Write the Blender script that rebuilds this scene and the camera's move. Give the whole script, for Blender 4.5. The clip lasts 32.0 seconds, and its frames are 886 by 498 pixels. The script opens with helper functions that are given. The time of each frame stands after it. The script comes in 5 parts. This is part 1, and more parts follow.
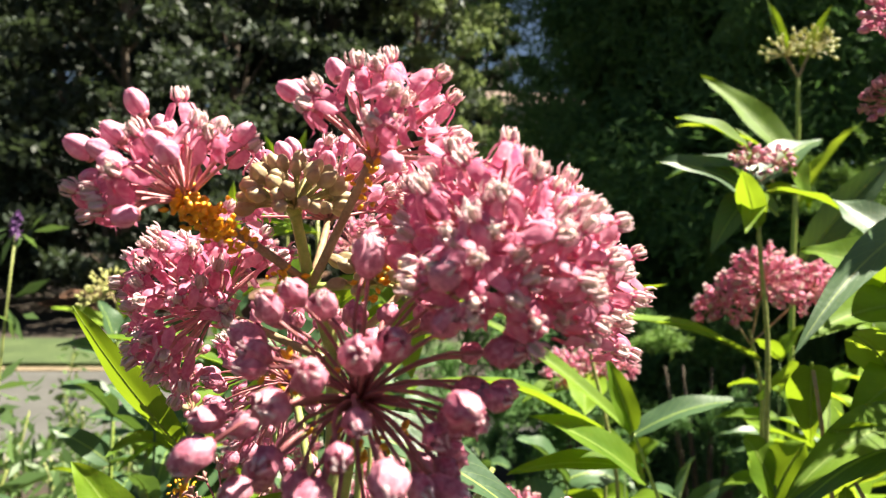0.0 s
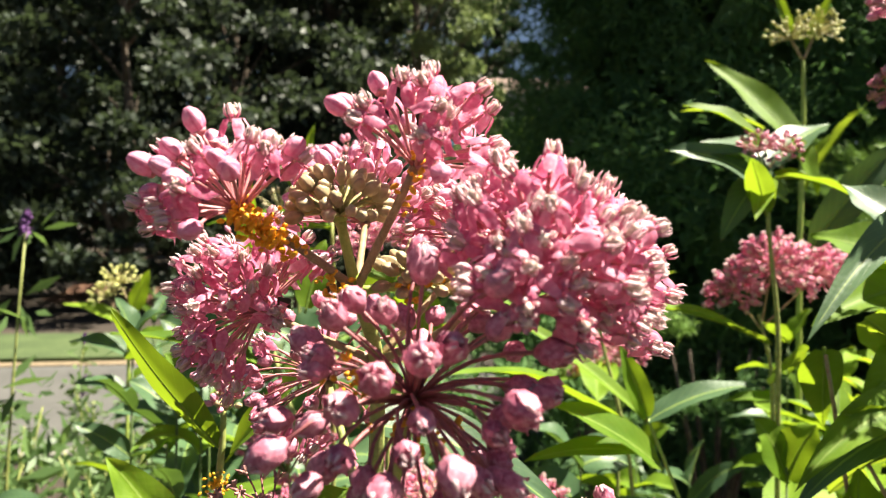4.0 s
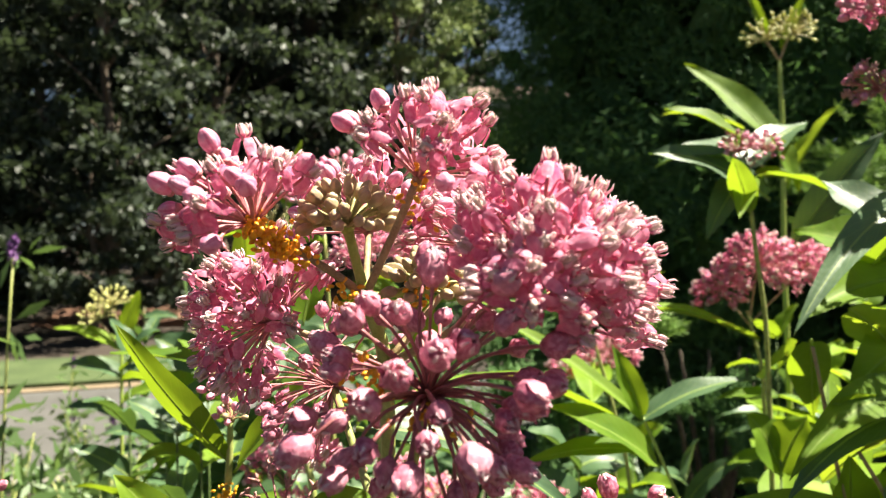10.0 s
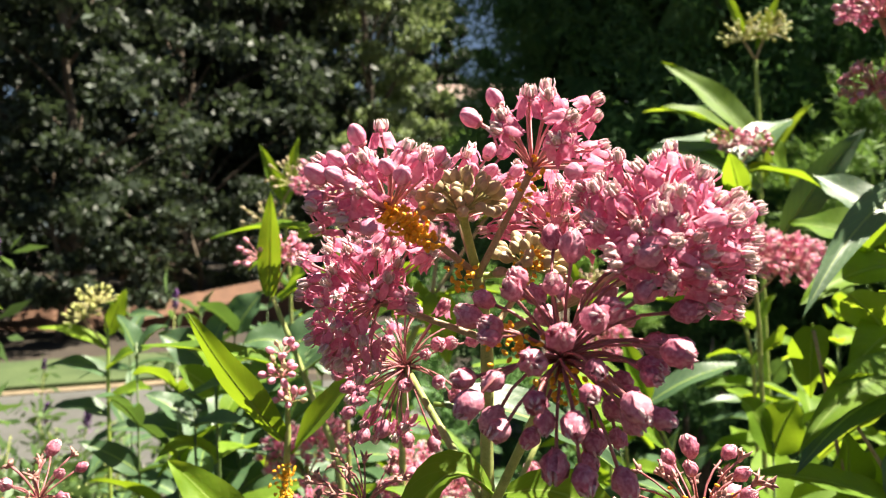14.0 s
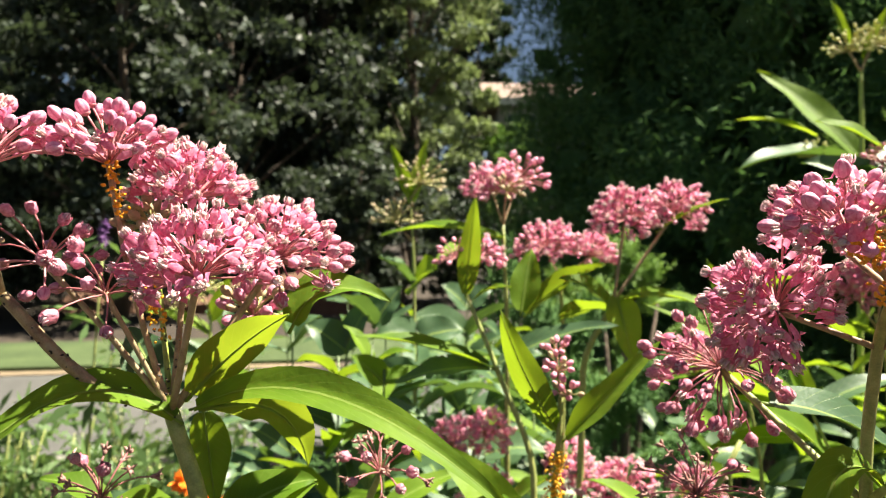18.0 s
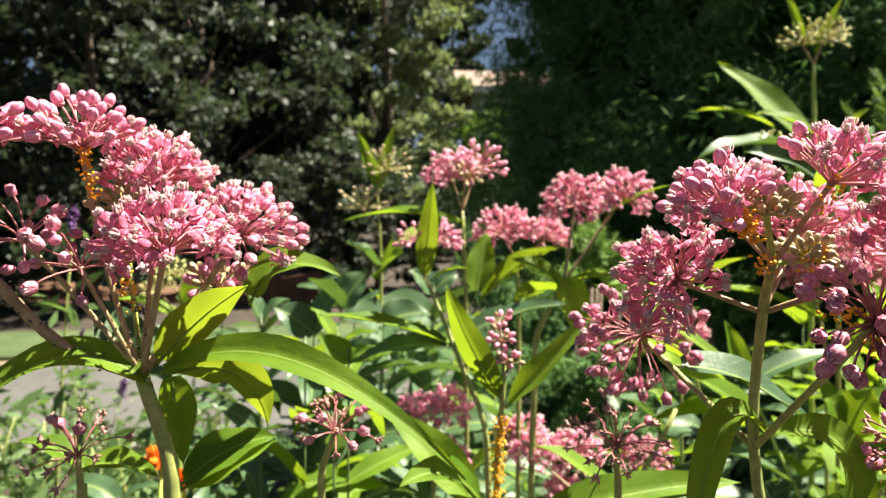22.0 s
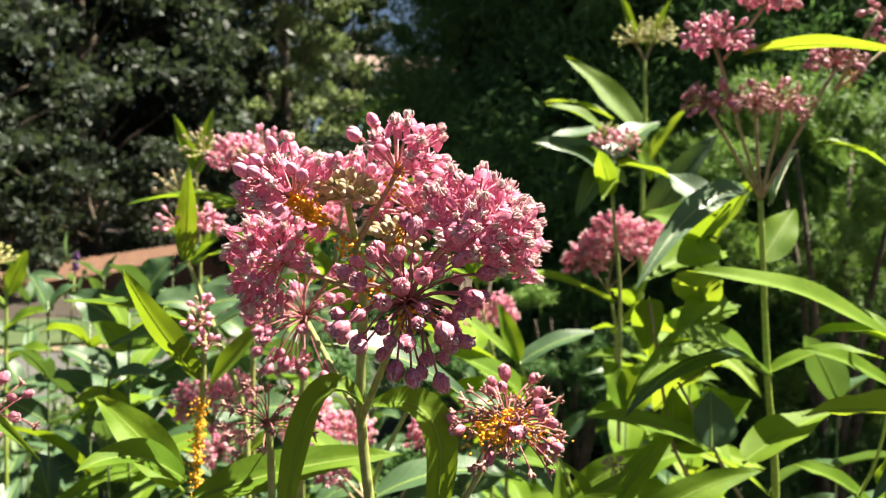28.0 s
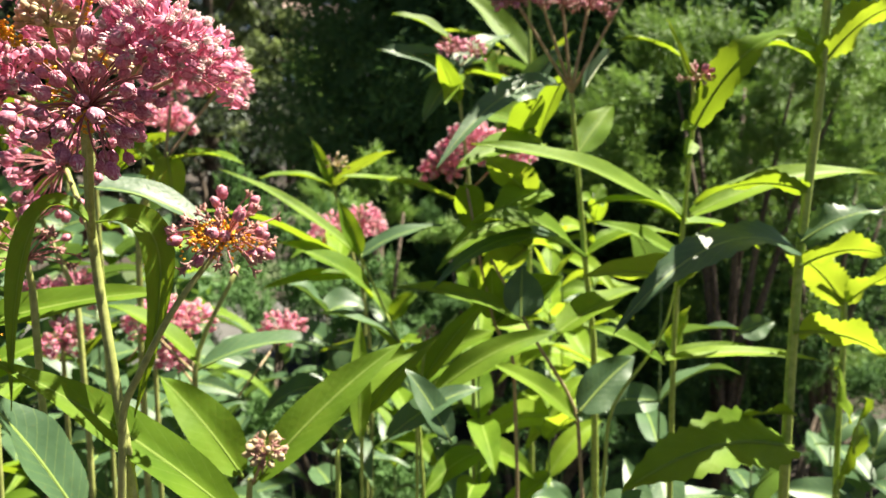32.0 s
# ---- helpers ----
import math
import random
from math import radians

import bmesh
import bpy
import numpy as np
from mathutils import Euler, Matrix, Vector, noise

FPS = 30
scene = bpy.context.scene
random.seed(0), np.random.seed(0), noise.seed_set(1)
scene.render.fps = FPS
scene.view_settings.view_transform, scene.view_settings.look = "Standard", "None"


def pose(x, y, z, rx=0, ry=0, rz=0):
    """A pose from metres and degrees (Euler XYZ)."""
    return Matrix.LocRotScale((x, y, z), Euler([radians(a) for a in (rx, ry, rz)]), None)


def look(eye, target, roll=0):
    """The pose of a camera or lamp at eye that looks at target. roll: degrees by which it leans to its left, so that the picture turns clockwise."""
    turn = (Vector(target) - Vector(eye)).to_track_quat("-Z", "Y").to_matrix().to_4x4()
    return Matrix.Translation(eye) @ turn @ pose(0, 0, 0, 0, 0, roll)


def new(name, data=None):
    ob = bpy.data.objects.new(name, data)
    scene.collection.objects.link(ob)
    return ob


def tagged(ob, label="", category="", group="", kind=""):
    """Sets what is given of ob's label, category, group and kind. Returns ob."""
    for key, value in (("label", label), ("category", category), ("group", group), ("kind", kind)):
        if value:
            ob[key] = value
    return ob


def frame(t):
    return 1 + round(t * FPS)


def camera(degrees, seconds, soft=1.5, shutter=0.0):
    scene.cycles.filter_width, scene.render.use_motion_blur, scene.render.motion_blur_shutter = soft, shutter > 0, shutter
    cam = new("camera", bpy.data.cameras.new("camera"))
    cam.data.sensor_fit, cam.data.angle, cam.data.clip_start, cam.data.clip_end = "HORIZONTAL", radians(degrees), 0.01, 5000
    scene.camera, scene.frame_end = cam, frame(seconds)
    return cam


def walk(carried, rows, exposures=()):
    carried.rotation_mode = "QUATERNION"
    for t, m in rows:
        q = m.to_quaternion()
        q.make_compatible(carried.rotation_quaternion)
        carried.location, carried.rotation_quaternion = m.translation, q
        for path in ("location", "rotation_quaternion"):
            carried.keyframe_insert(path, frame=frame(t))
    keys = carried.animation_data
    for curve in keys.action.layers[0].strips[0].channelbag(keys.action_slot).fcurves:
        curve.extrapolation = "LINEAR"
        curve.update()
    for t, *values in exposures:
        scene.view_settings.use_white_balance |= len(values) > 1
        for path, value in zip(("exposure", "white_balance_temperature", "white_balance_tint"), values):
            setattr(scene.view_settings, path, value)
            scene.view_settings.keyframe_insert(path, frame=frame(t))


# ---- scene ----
cam = camera(64.0, 32.0, soft=1.0)
# seconds, place in metres, then yaw, pitch and roll in degrees
ROWS = [
    (0.0, 0.01654, -0.09550, 1.15225, 0.584, 1.009, 2.030),
    (0.5, 0.01358, -0.09548, 1.15205, 0.586, 0.652, 2.283),
    (1.0, 0.01452, -0.09627, 1.15315, 0.319, 0.448, 2.115),
    (1.5, 0.01745, -0.09735, 1.15497, 0.474, 0.622, 1.628),
    (2.0, 0.01428, -0.09964, 1.15276, 0.834, 0.598, 1.449),
    (2.5, 0.01201, -0.09707, 1.15008, 0.984, -0.017, 1.545),
    (3.0, 0.01180, -0.09777, 1.14911, 1.143, 0.057, 0.863),
    (3.5, 0.01119, -0.09963, 1.15424, 0.892, -0.009, 1.127),
    (5.5, 0.00852, -0.10263, 1.15482, 0.370, 0.316, -0.080),
    (6.0, 0.00843, -0.10250, 1.15469, 0.309, 0.224, -0.120),
    (6.5, 0.00820, -0.10162, 1.15357, 0.346, 0.176, -0.072),
    (7.0, 0.01111, -0.10288, 1.15298, 0.533, 0.679, -1.116),
    (7.5, 0.01004, -0.10386, 1.15343, 0.414, 0.500, -0.843),
    (8.0, 0.01001, -0.10364, 1.15258, 0.540, 0.486, -0.794),
    (8.5, 0.01090, -0.10674, 1.15459, 0.544, 0.748, -1.071),
    (9.0, 0.00914, -0.10644, 1.15584, 0.489, 0.814, -0.997),
    (9.5, 0.00737, -0.10978, 1.15715, 0.441, 1.001, -1.076),
    (10.0, 0.00756, -0.10787, 1.15373, -0.164, 0.850, -1.153),
    (10.5, 0.00687, -0.10893, 1.15596, -0.941, 0.803, -1.102),
    (11.0, 0.00604, -0.11139, 1.15573, -1.181, 0.802, -1.407),
    (11.5, 0.00551, -0.11203, 1.15642, -1.317, 0.773, -1.775),
    (12.0, 0.00517, -0.10999, 1.15459, -1.872, 0.563, -2.044),
    (12.5, 0.00145, -0.11028, 1.15375, -2.580, 0.547, -2.280),
    (13.0, -0.00184, -0.11327, 1.15391, -3.197, 0.568, -1.938),
    (13.5, -0.00481, -0.11461, 1.15112, -3.679, 0.472, -1.703),
    (14.0, -0.02015, -0.12105, 1.15147, -2.641, 0.597, -1.646),
    (14.5, -0.02824, -0.12673, 1.15469, -2.260, 0.832, -1.465),
    (16.5, -0.07067, -0.13498, 1.15547, -1.822, 0.570, -0.587),
    (17.0, -0.08462, -0.13711, 1.15503, -1.375, 0.552, 0.205),
    (17.5, -0.09724, -0.13848, 1.15481, -0.499, 0.502, 0.245),
    (18.0, -0.11025, -0.14012, 1.15529, 0.168, 0.412, 0.425),
    (18.5, -0.11892, -0.13972, 1.15533, 0.280, 0.111, 0.832),
    (19.0, -0.12373, -0.14518, 1.15628, 0.184, -0.005, 1.153),
    (19.5, -0.12399, -0.14939, 1.15249, 0.134, 0.039, 1.309),
    (20.0, -0.12335, -0.15348, 1.15581, -0.257, 0.029, 1.556),
    (20.5, -0.12442, -0.15636, 1.15510, -0.441, -0.069, 1.466),
    (21.0, -0.12054, -0.16052, 1.15274, -0.933, -0.336, 1.382),
    (21.5, -0.11541, -0.16496, 1.15357, -0.932, -0.448, 0.850),
    (22.0, -0.10107, -0.16307, 1.15232, -1.906, -0.525, 0.348),
    (22.5, -0.09477, -0.16853, 1.15754, -2.582, -0.482, 0.275),
    (23.0, -0.08313, -0.16240, 1.15468, -3.131, -0.668, -0.136),
    (23.5, -0.07278, -0.16407, 1.15659, -4.017, -0.927, -0.669),
    (24.0, -0.06515, -0.16667, 1.15508, -4.558, -0.922, -1.239),
    (24.5, -0.06131, -0.16838, 1.15578, -4.841, -0.967, -1.060),
    (25.0, -0.05668, -0.16900, 1.15402, -5.460, -1.028, -0.770),
    (25.5, -0.04410, -0.17201, 1.15231, -6.256, -1.125, -1.119),
    (27.5, -0.02345, -0.17538, 1.14874, -8.868, -2.041, 0.427),
    (28.0, -0.01652, -0.17919, 1.15220, -9.764, -1.540, 0.608),
    (28.5, -0.00525, -0.18349, 1.15832, -10.735, -0.776, 0.550),
    (29.0, 0.00868, -0.19307, 1.17080, -11.703, 0.416, 0.365),
    (29.5, 0.02083, -0.20296, 1.16614, -12.591, 0.635, 0.115),
    (30.0, 0.03980, -0.20277, 1.15600, -13.845, -0.371, -0.235),
    (30.5, 0.04571, -0.20520, 1.13989, -14.833, -2.002, -0.206),
    (31.0, 0.04859, -0.21631, 1.12811, -14.753, -3.140, -0.208),
    (31.5, 0.05247, -0.22040, 1.12120, -14.664, -4.376, -0.321),
    (32.0, 0.05090, -0.22543, 1.11104, -14.606, -5.329, -0.615),
]


def held(x, y, z, yaw, pitch, roll):
    return pose(x, y, z, 90 + pitch, 0, yaw) @ pose(0, 0, 0, 0, 0, roll)


walk(cam, [(t, held(*p)) for t, *p in ROWS])
cam.data.dof.use_dof, cam.data.dof.focus_distance, cam.data.dof.aperture_fstop = True, 0.15, 31.0

# world: clear sky and one high sun
SUN_EL, SUN_AZ = 62.0, 80.0   # degrees; azimuth from +y towards +x
world = bpy.data.worlds.new("sky")
scene.world = world
world.use_nodes = True
wn = world.node_tree.nodes
sky = wn.new("ShaderNodeTexSky")
sky.sky_type, sky.sun_disc = "NISHITA", False
sky.sun_elevation, sky.sun_rotation = radians(SUN_EL), radians(SUN_AZ)
wn["Background"].inputs["Strength"].default_value = 0.017
world.node_tree.links.new(sky.outputs[0], wn["Background"].inputs["Color"])
sun = new("sun", bpy.data.lights.new("sun", "SUN"))
sun.data.energy, sun.data.angle, sun.data.color = 5.0, radians(0.53), (1.0, 0.93, 0.76)
to_sun = Vector((math.sin(radians(SUN_AZ)) * math.cos(radians(SUN_EL)), math.cos(radians(SUN_AZ)) * math.cos(radians(SUN_EL)), math.sin(radians(SUN_EL))))
sun.matrix_world = look(to_sun * 30, (0, 0, 0))
scene.view_settings.exposure = 2.1


# ---- materials ----
def material(name, build):
    m = bpy.data.materials.new(name)
    m.use_nodes = True
    nt = m.node_tree
    build(nt, nt.nodes["Principled BSDF"])
    return m


def node(nt, kind, **sets):
    n = nt.nodes.new(kind)
    for k, v in sets.items():
        n.inputs[k].default_value = v
    return n


def ramp(nt, fac, stops):
    r = nt.nodes.new("ShaderNodeValToRGB")
    while len(r.color_ramp.elements) < len(stops):
        r.color_ramp.elements.new(0.5)
    for e, (p, c) in zip(r.color_ramp.elements, stops):
        e.position, e.color = p, (*c, 1)
    nt.links.new(fac, r.inputs[0])
    return r.outputs[0]


def mixed(nt, fac, a, b, mode="MIX"):
    n = nt.nodes.new("ShaderNodeMix")
    n.data_type, n.blend_type = "RGBA", mode
    for sock, v in ((n.inputs[0], fac), (n.inputs[6], a), (n.inputs[7], b)):
        if isinstance(v, bpy.types.NodeSocket):
            nt.links.new(v, sock)
        else:
            sock.default_value = v if isinstance(v, float) else (*v, 1)
    return n.outputs[2]


def coords(nt, kind="Object"):
    return nt.nodes.new("ShaderNodeTexCoord").outputs[kind]


def noise_tex(nt, vec, scale, detail=3.0):
    n = node(nt, "ShaderNodeTexNoise", Scale=scale, Detail=detail)
    nt.links.new(vec, n.inputs["Vector"])
    return n.outputs["Fac"]


def bump(nt, p, height, strength, distance):
    b = node(nt, "ShaderNodeBump", Strength=strength, Distance=distance)
    nt.links.new(height, b.inputs["Height"])
    nt.links.new(b.outputs[0], p.inputs["Normal"])


def thin(nt, p, colour, amount):
    """Lets light through: a translucent share beside the surface."""
    t = nt.nodes.new("ShaderNodeBsdfTranslucent")
    if isinstance(colour, bpy.types.NodeSocket):
        nt.links.new(colour, t.inputs["Color"])
    else:
        t.inputs["Color"].default_value = (*colour, 1)
    m = nt.nodes.new("ShaderNodeMixShader")
    m.inputs[0].default_value = amount
    nt.links.new(p.outputs[0], m.inputs[1])
    nt.links.new(t.outputs[0], m.inputs[2])
    nt.links.new(m.outputs[0], nt.nodes["Material Output"].inputs["Surface"])


def petal_like(a, b, c, rough, through_share, scale=900.0, streak=0.5):
    def build(nt, p):
        rnd = nt.nodes.new("ShaderNodeObjectInfo").outputs["Random"]
        isl = nt.nodes.new("ShaderNodeNewGeometry").outputs["Random Per Island"]
        co = coords(nt)
        n = noise_tex(nt, co, scale)
        # Steep ramp puts lit faces and dark creases into the noise tones.
        base = ramp(nt, n, [(0.36, a), (0.5, b), (0.64, c)])
        base = mixed(nt, streak, base, ramp(nt, rnd, [(0.0, a), (0.5, b), (1.0, c)]))
        base = mixed(nt, 0.35, base, ramp(nt, isl, [(0.0, a), (1.0, c)]))
        nt.links.new(base, p.inputs["Base Color"])
        p.inputs["Roughness"].default_value = rough
        thin(nt, p, base, through_share)
        bump(nt, p, n, 0.45, 0.0004)
    return build


M_PETAL = material("petal_pink", petal_like((0.57, 0.10, 0.225), (0.77, 0.235, 0.395), (0.85, 0.45, 0.565), 0.55, 0.45, 1100.0, 0.35))
M_HOOD = material("hood_pale", petal_like((0.75, 0.42, 0.49), (0.83, 0.63, 0.66), (0.87, 0.78, 0.78), 0.5, 0.4))
M_COLUMN = material("column_cream", petal_like((0.46, 0.30, 0.24), (0.66, 0.50, 0.42), (0.78, 0.68, 0.60), 0.5, 0.1))
M_BUD = material("bud_pink", petal_like((0.60, 0.15, 0.285), (0.76, 0.28, 0.435), (0.84, 0.49, 0.605), 0.6, 0.2, 1100.0, 0.35))
M_BUDSEAM = material("bud_seam", petal_like((0.52, 0.10, 0.22), (0.68, 0.17, 0.32), (0.78, 0.32, 0.45), 0.55, 0.2, 1100.0, 0.35))
M_BEIGE = material("bud_beige", petal_like((0.26, 0.19, 0.09), (0.40, 0.31, 0.17), (0.54, 0.44, 0.28), 0.5, 0.1, 600.0))
M_GREENBUD = material("bud_green", petal_like((0.38, 0.42, 0.09), (0.54, 0.55, 0.16), (0.70, 0.68, 0.30), 0.5, 0.15, 600.0))
M_WILT = material("wilted_pink", petal_like((0.38, 0.06, 0.13), (0.66, 0.19, 0.305), (0.81, 0.47, 0.555), 0.5, 0.25, 1500.0, 0.3))
M_DRY = material("dry_mauve", petal_like((0.12, 0.05, 0.045), (0.34, 0.135, 0.12), (0.60, 0.36, 0.31), 0.65, 0.05, 1200.0))
M_PEDICEL = material("pedicel_mauve", petal_like((0.36, 0.10, 0.12), (0.54, 0.20, 0.22), (0.66, 0.34, 0.34), 0.5, 0.05, 700.0))
M_PEDDARK = material("pedicel_dark", petal_like((0.20, 0.045, 0.055), (0.34, 0.10, 0.11), (0.47, 0.20, 0.20), 0.5, 0.05, 700.0))
M_PALEPED = material("pedicel_green", petal_like((0.30, 0.28, 0.08), (0.42, 0.38, 0.14), (0.50, 0.44, 0.2), 0.5, 0.05, 700.0))
# Aphids on the stalks, built as plain orange grains.
M_APHID = material("aphid_orange", petal_like((0.70, 0.26, 0.005), (0.85, 0.40, 0.01), (0.90, 0.55, 0.03), 0.4, 0.1, 2000.0))
M_DARKSPECK = material("speck_black", petal_like((0.008, 0.006, 0.005), (0.015, 0.012, 0.01), (0.03, 0.02, 0.02), 0.6, 0.0, 2000.0))
M_PURPLE = material("flower_purple", petal_like((0.09, 0.03, 0.14), (0.16, 0.06, 0.22), (0.24, 0.11, 0.30), 0.6, 0.1, 60.0))
M_ORANGE = material("flower_orange", petal_like((0.75, 0.10, 0.005), (0.85, 0.2, 0.01), (0.9, 0.32, 0.02), 0.6, 0.25, 300.0))


def stem_like(a, b, c, scale=260.0):
    def build(nt, p):
        co = coords(nt)
        n, fine = noise_tex(nt, co, scale), noise_tex(nt, co, scale * 9)
        base = ramp(nt, n, [(0.3, a), (0.5, b), (0.72, c)])
        base = mixed(nt, 0.3, base, ramp(nt, fine, [(0.35, a), (0.7, c)]))
        nt.links.new(base, p.inputs["Base Color"])
        p.inputs["Roughness"].default_value = 0.5
        bump(nt, p, fine, 0.3, 0.0003)
    return build


M_STEM = material("stem_olive", stem_like((0.17, 0.20, 0.05), (0.28, 0.31, 0.085), (0.40, 0.42, 0.15)))
M_STEMRED = material("stem_russet", stem_like((0.20, 0.12, 0.065), (0.32, 0.235, 0.12), (0.44, 0.36, 0.21)))
# Darker stem copy for the leafy shoots; shade is put into its colour.
M_STEMSHADED = material("stem_shaded", stem_like((0.05, 0.08, 0.025), (0.09, 0.14, 0.04), (0.15, 0.20, 0.07)))
M_STEMGREEN = material("stem_green", stem_like((0.21, 0.29, 0.04), (0.32, 0.42, 0.07), (0.44, 0.52, 0.13)))


def leaf_like(dark, mid, light, glow, share, rough=0.5, gloss=0.14):
    def build(nt, p):
        uv = coords(nt, "UV")
        sep = nt.nodes.new("ShaderNodeSeparateXYZ")
        nt.links.new(uv, sep.inputs[0])

        def math_node(op, x, y=None):
            m = nt.nodes.new("ShaderNodeMath")
            m.operation = op
            for s, v in zip(m.inputs, (x, y)):
                if isinstance(v, bpy.types.NodeSocket):
                    nt.links.new(v, s)
                elif v is not None:
                    s.default_value = v
            return m.outputs[0]
        off = math_node("ABSOLUTE", math_node("SUBTRACT", sep.outputs[0], 0.5))
        rib = math_node("LESS_THAN", off, 0.03)
        wave = math_node("SUBTRACT", math_node("MULTIPLY", sep.outputs[1], 11.0), math_node("MULTIPLY", off, 5.0))
        vein = math_node("LESS_THAN", math_node("ABSOLUTE", math_node("SUBTRACT", math_node("FRACT", wave), 0.5)), 0.045)
        rnd = nt.nodes.new("ShaderNodeObjectInfo").outputs["Random"]
        co = coords(nt)
        n, fine = noise_tex(nt, co, 45.0), noise_tex(nt, co, 420.0)
        base = ramp(nt, n, [(0.3, dark), (0.5, mid), (0.75, light)])
        base = mixed(nt, 0.4, base, ramp(nt, rnd, [(0.0, dark), (0.5, mid), (1.0, light)]))
        spot = ramp(nt, fine, [(0.66, (0, 0, 0)), (0.72, (1, 1, 1))])
        base = mixed(nt, math_node("MULTIPLY", spot, 0.25), base, (0.16, 0.12, 0.03))
        lines = math_node("MAXIMUM", rib, math_node("MULTIPLY", vein, 0.22))
        base = mixed(nt, math_node("MULTIPLY", lines, 0.62), base, (0.30, 0.40, 0.09))
        nt.links.new(base, p.inputs["Base Color"])
        p.inputs["Roughness"].default_value = rough
        p.inputs["Specular IOR Level"].default_value = gloss
        thin(nt, p, mixed(nt, 0.75, base, glow), share)
        bump(nt, p, math_node("ADD", math_node("MULTIPLY", lines, -0.8), fine), 0.35, 0.0005)
    return build


M_LEAF = material("leaf_green", leaf_like((0.058, 0.122, 0.010), (0.112, 0.198, 0.016), (0.175, 0.268, 0.028), (0.38, 0.53, 0.02), 0.38, 0.55))
# Darker leaf copy: own tone plus shade and sky sheen in the colour.
M_LEAFDARK = material("leaf_blue_green_shaded", leaf_like((0.036, 0.074, 0.036), (0.060, 0.114, 0.054), (0.090, 0.155, 0.070), (0.18, 0.31, 0.03), 0.22, 0.42, 0.35))
# Brighter leaf copy; sunlight through the blade is partly in its base colour.
M_LEAFLIME = material("leaf_lime_backlit", leaf_like((0.11, 0.20, 0.014), (0.175, 0.285, 0.022), (0.25, 0.36, 0.035), (0.46, 0.58, 0.03), 0.42))


def foliage_like(a, b, c, glow, share, rough=0.5, gloss=0.5, stops=(0.0, 0.6, 1.0)):
    def build(nt, p):
        isl = nt.nodes.new("ShaderNodeNewGeometry").outputs["Random Per Island"]
        big = noise_tex(nt, coords(nt), 1.1)
        # Leaf and clump tones vary; in the crown they carry shade and glints.
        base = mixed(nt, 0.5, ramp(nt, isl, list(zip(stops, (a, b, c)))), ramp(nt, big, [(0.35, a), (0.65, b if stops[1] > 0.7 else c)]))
        nt.links.new(base, p.inputs["Base Color"])
        p.inputs["Roughness"].default_value = rough
        p.inputs["Specular IOR Level"].default_value = gloss
        thin(nt, p, glow, share)
    return build


# Deep shade is put into the near-black leaves, sky glints into the pale ones.
M_CROWN = material("crown_leaf_shade_glint", foliage_like((0.008, 0.014, 0.007), (0.026, 0.038, 0.021), (0.15, 0.19, 0.15), (0.12, 0.17, 0.07), 0.14, 0.55, 0.3, (0.3, 0.74, 0.95)))
M_CROWNPALE = material("crown_leaf_pale", foliage_like((0.08, 0.11, 0.05), (0.17, 0.21, 0.10), (0.30, 0.35, 0.19), (0.28, 0.36, 0.12), 0.25, 0.65, 0.15))
# Palest needle tone puts sunlit tips into the colour.
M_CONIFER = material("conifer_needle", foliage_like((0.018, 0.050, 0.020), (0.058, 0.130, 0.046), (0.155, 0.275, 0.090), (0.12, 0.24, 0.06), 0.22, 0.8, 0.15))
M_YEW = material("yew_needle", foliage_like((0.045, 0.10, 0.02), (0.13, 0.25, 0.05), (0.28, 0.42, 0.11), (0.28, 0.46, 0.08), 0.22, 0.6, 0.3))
M_GREY = material("grey_green_leaf", foliage_like((0.035, 0.075, 0.02), (0.07, 0.13, 0.035), (0.12, 0.19, 0.06), (0.22, 0.36, 0.08), 0.25))


def ground_like(a, b, c, scale, rough=0.9, depth=0.01):
    def build(nt, p):
        co = coords(nt)
        n, fine = noise_tex(nt, co, scale), noise_tex(nt, co, scale * 14, 6.0)
        base = mixed(nt, 0.5, ramp(nt, n, [(0.3, a), (0.5, b), (0.7, c)]), ramp(nt, fine, [(0.3, a), (0.7, c)]))
        nt.links.new(base, p.inputs["Base Color"])
        p.inputs["Roughness"].default_value = rough
        bump(nt, p, fine, 0.6, depth)
    return build


M_SOIL = material("soil", ground_like((0.012, 0.009, 0.006), (0.026, 0.018, 0.012), (0.05, 0.034, 0.022), 3.0))
M_ROAD = material("asphalt", ground_like((0.048, 0.0465, 0.044), (0.068, 0.066, 0.062), (0.09, 0.087, 0.082), 1.2, 0.85, 0.004))
M_KERB = material("kerb_stone", ground_like((0.1, 0.095, 0.08), (0.15, 0.14, 0.12), (0.2, 0.19, 0.16), 4.0))
M_GRASS = material("grass", ground_like((0.022, 0.04, 0.009), (0.04, 0.066, 0.016), (0.068, 0.096, 0.03), 2.0))
M_LITTER = material("leaf_litter", ground_like((0.10, 0.075, 0.045), (0.17, 0.125, 0.075), (0.25, 0.19, 0.12), 7.0))
M_MULCH = material("mulch", ground_like((0.06, 0.026, 0.015), (0.11, 0.05, 0.03), (0.18, 0.09, 0.05), 5.0))
M_BARK = material("bark", ground_like((0.03, 0.022, 0.016), (0.09, 0.065, 0.045), (0.2, 0.15, 0.11), 6.0))
M_ROOF = material("roof_tan", ground_like((0.17, 0.12, 0.095), (0.23, 0.165, 0.135), (0.29, 0.21, 0.18), 5.0))
M_WALL = material("house_wall", ground_like((0.22, 0.22, 0.22), (0.3, 0.3, 0.3), (0.36, 0.36, 0.35), 3.0))
M_TRIM = material("white_trim", ground_like((0.6, 0.6, 0.58), (0.7, 0.7, 0.68), (0.78, 0.78, 0.76), 3.0, 0.6, 0.002))


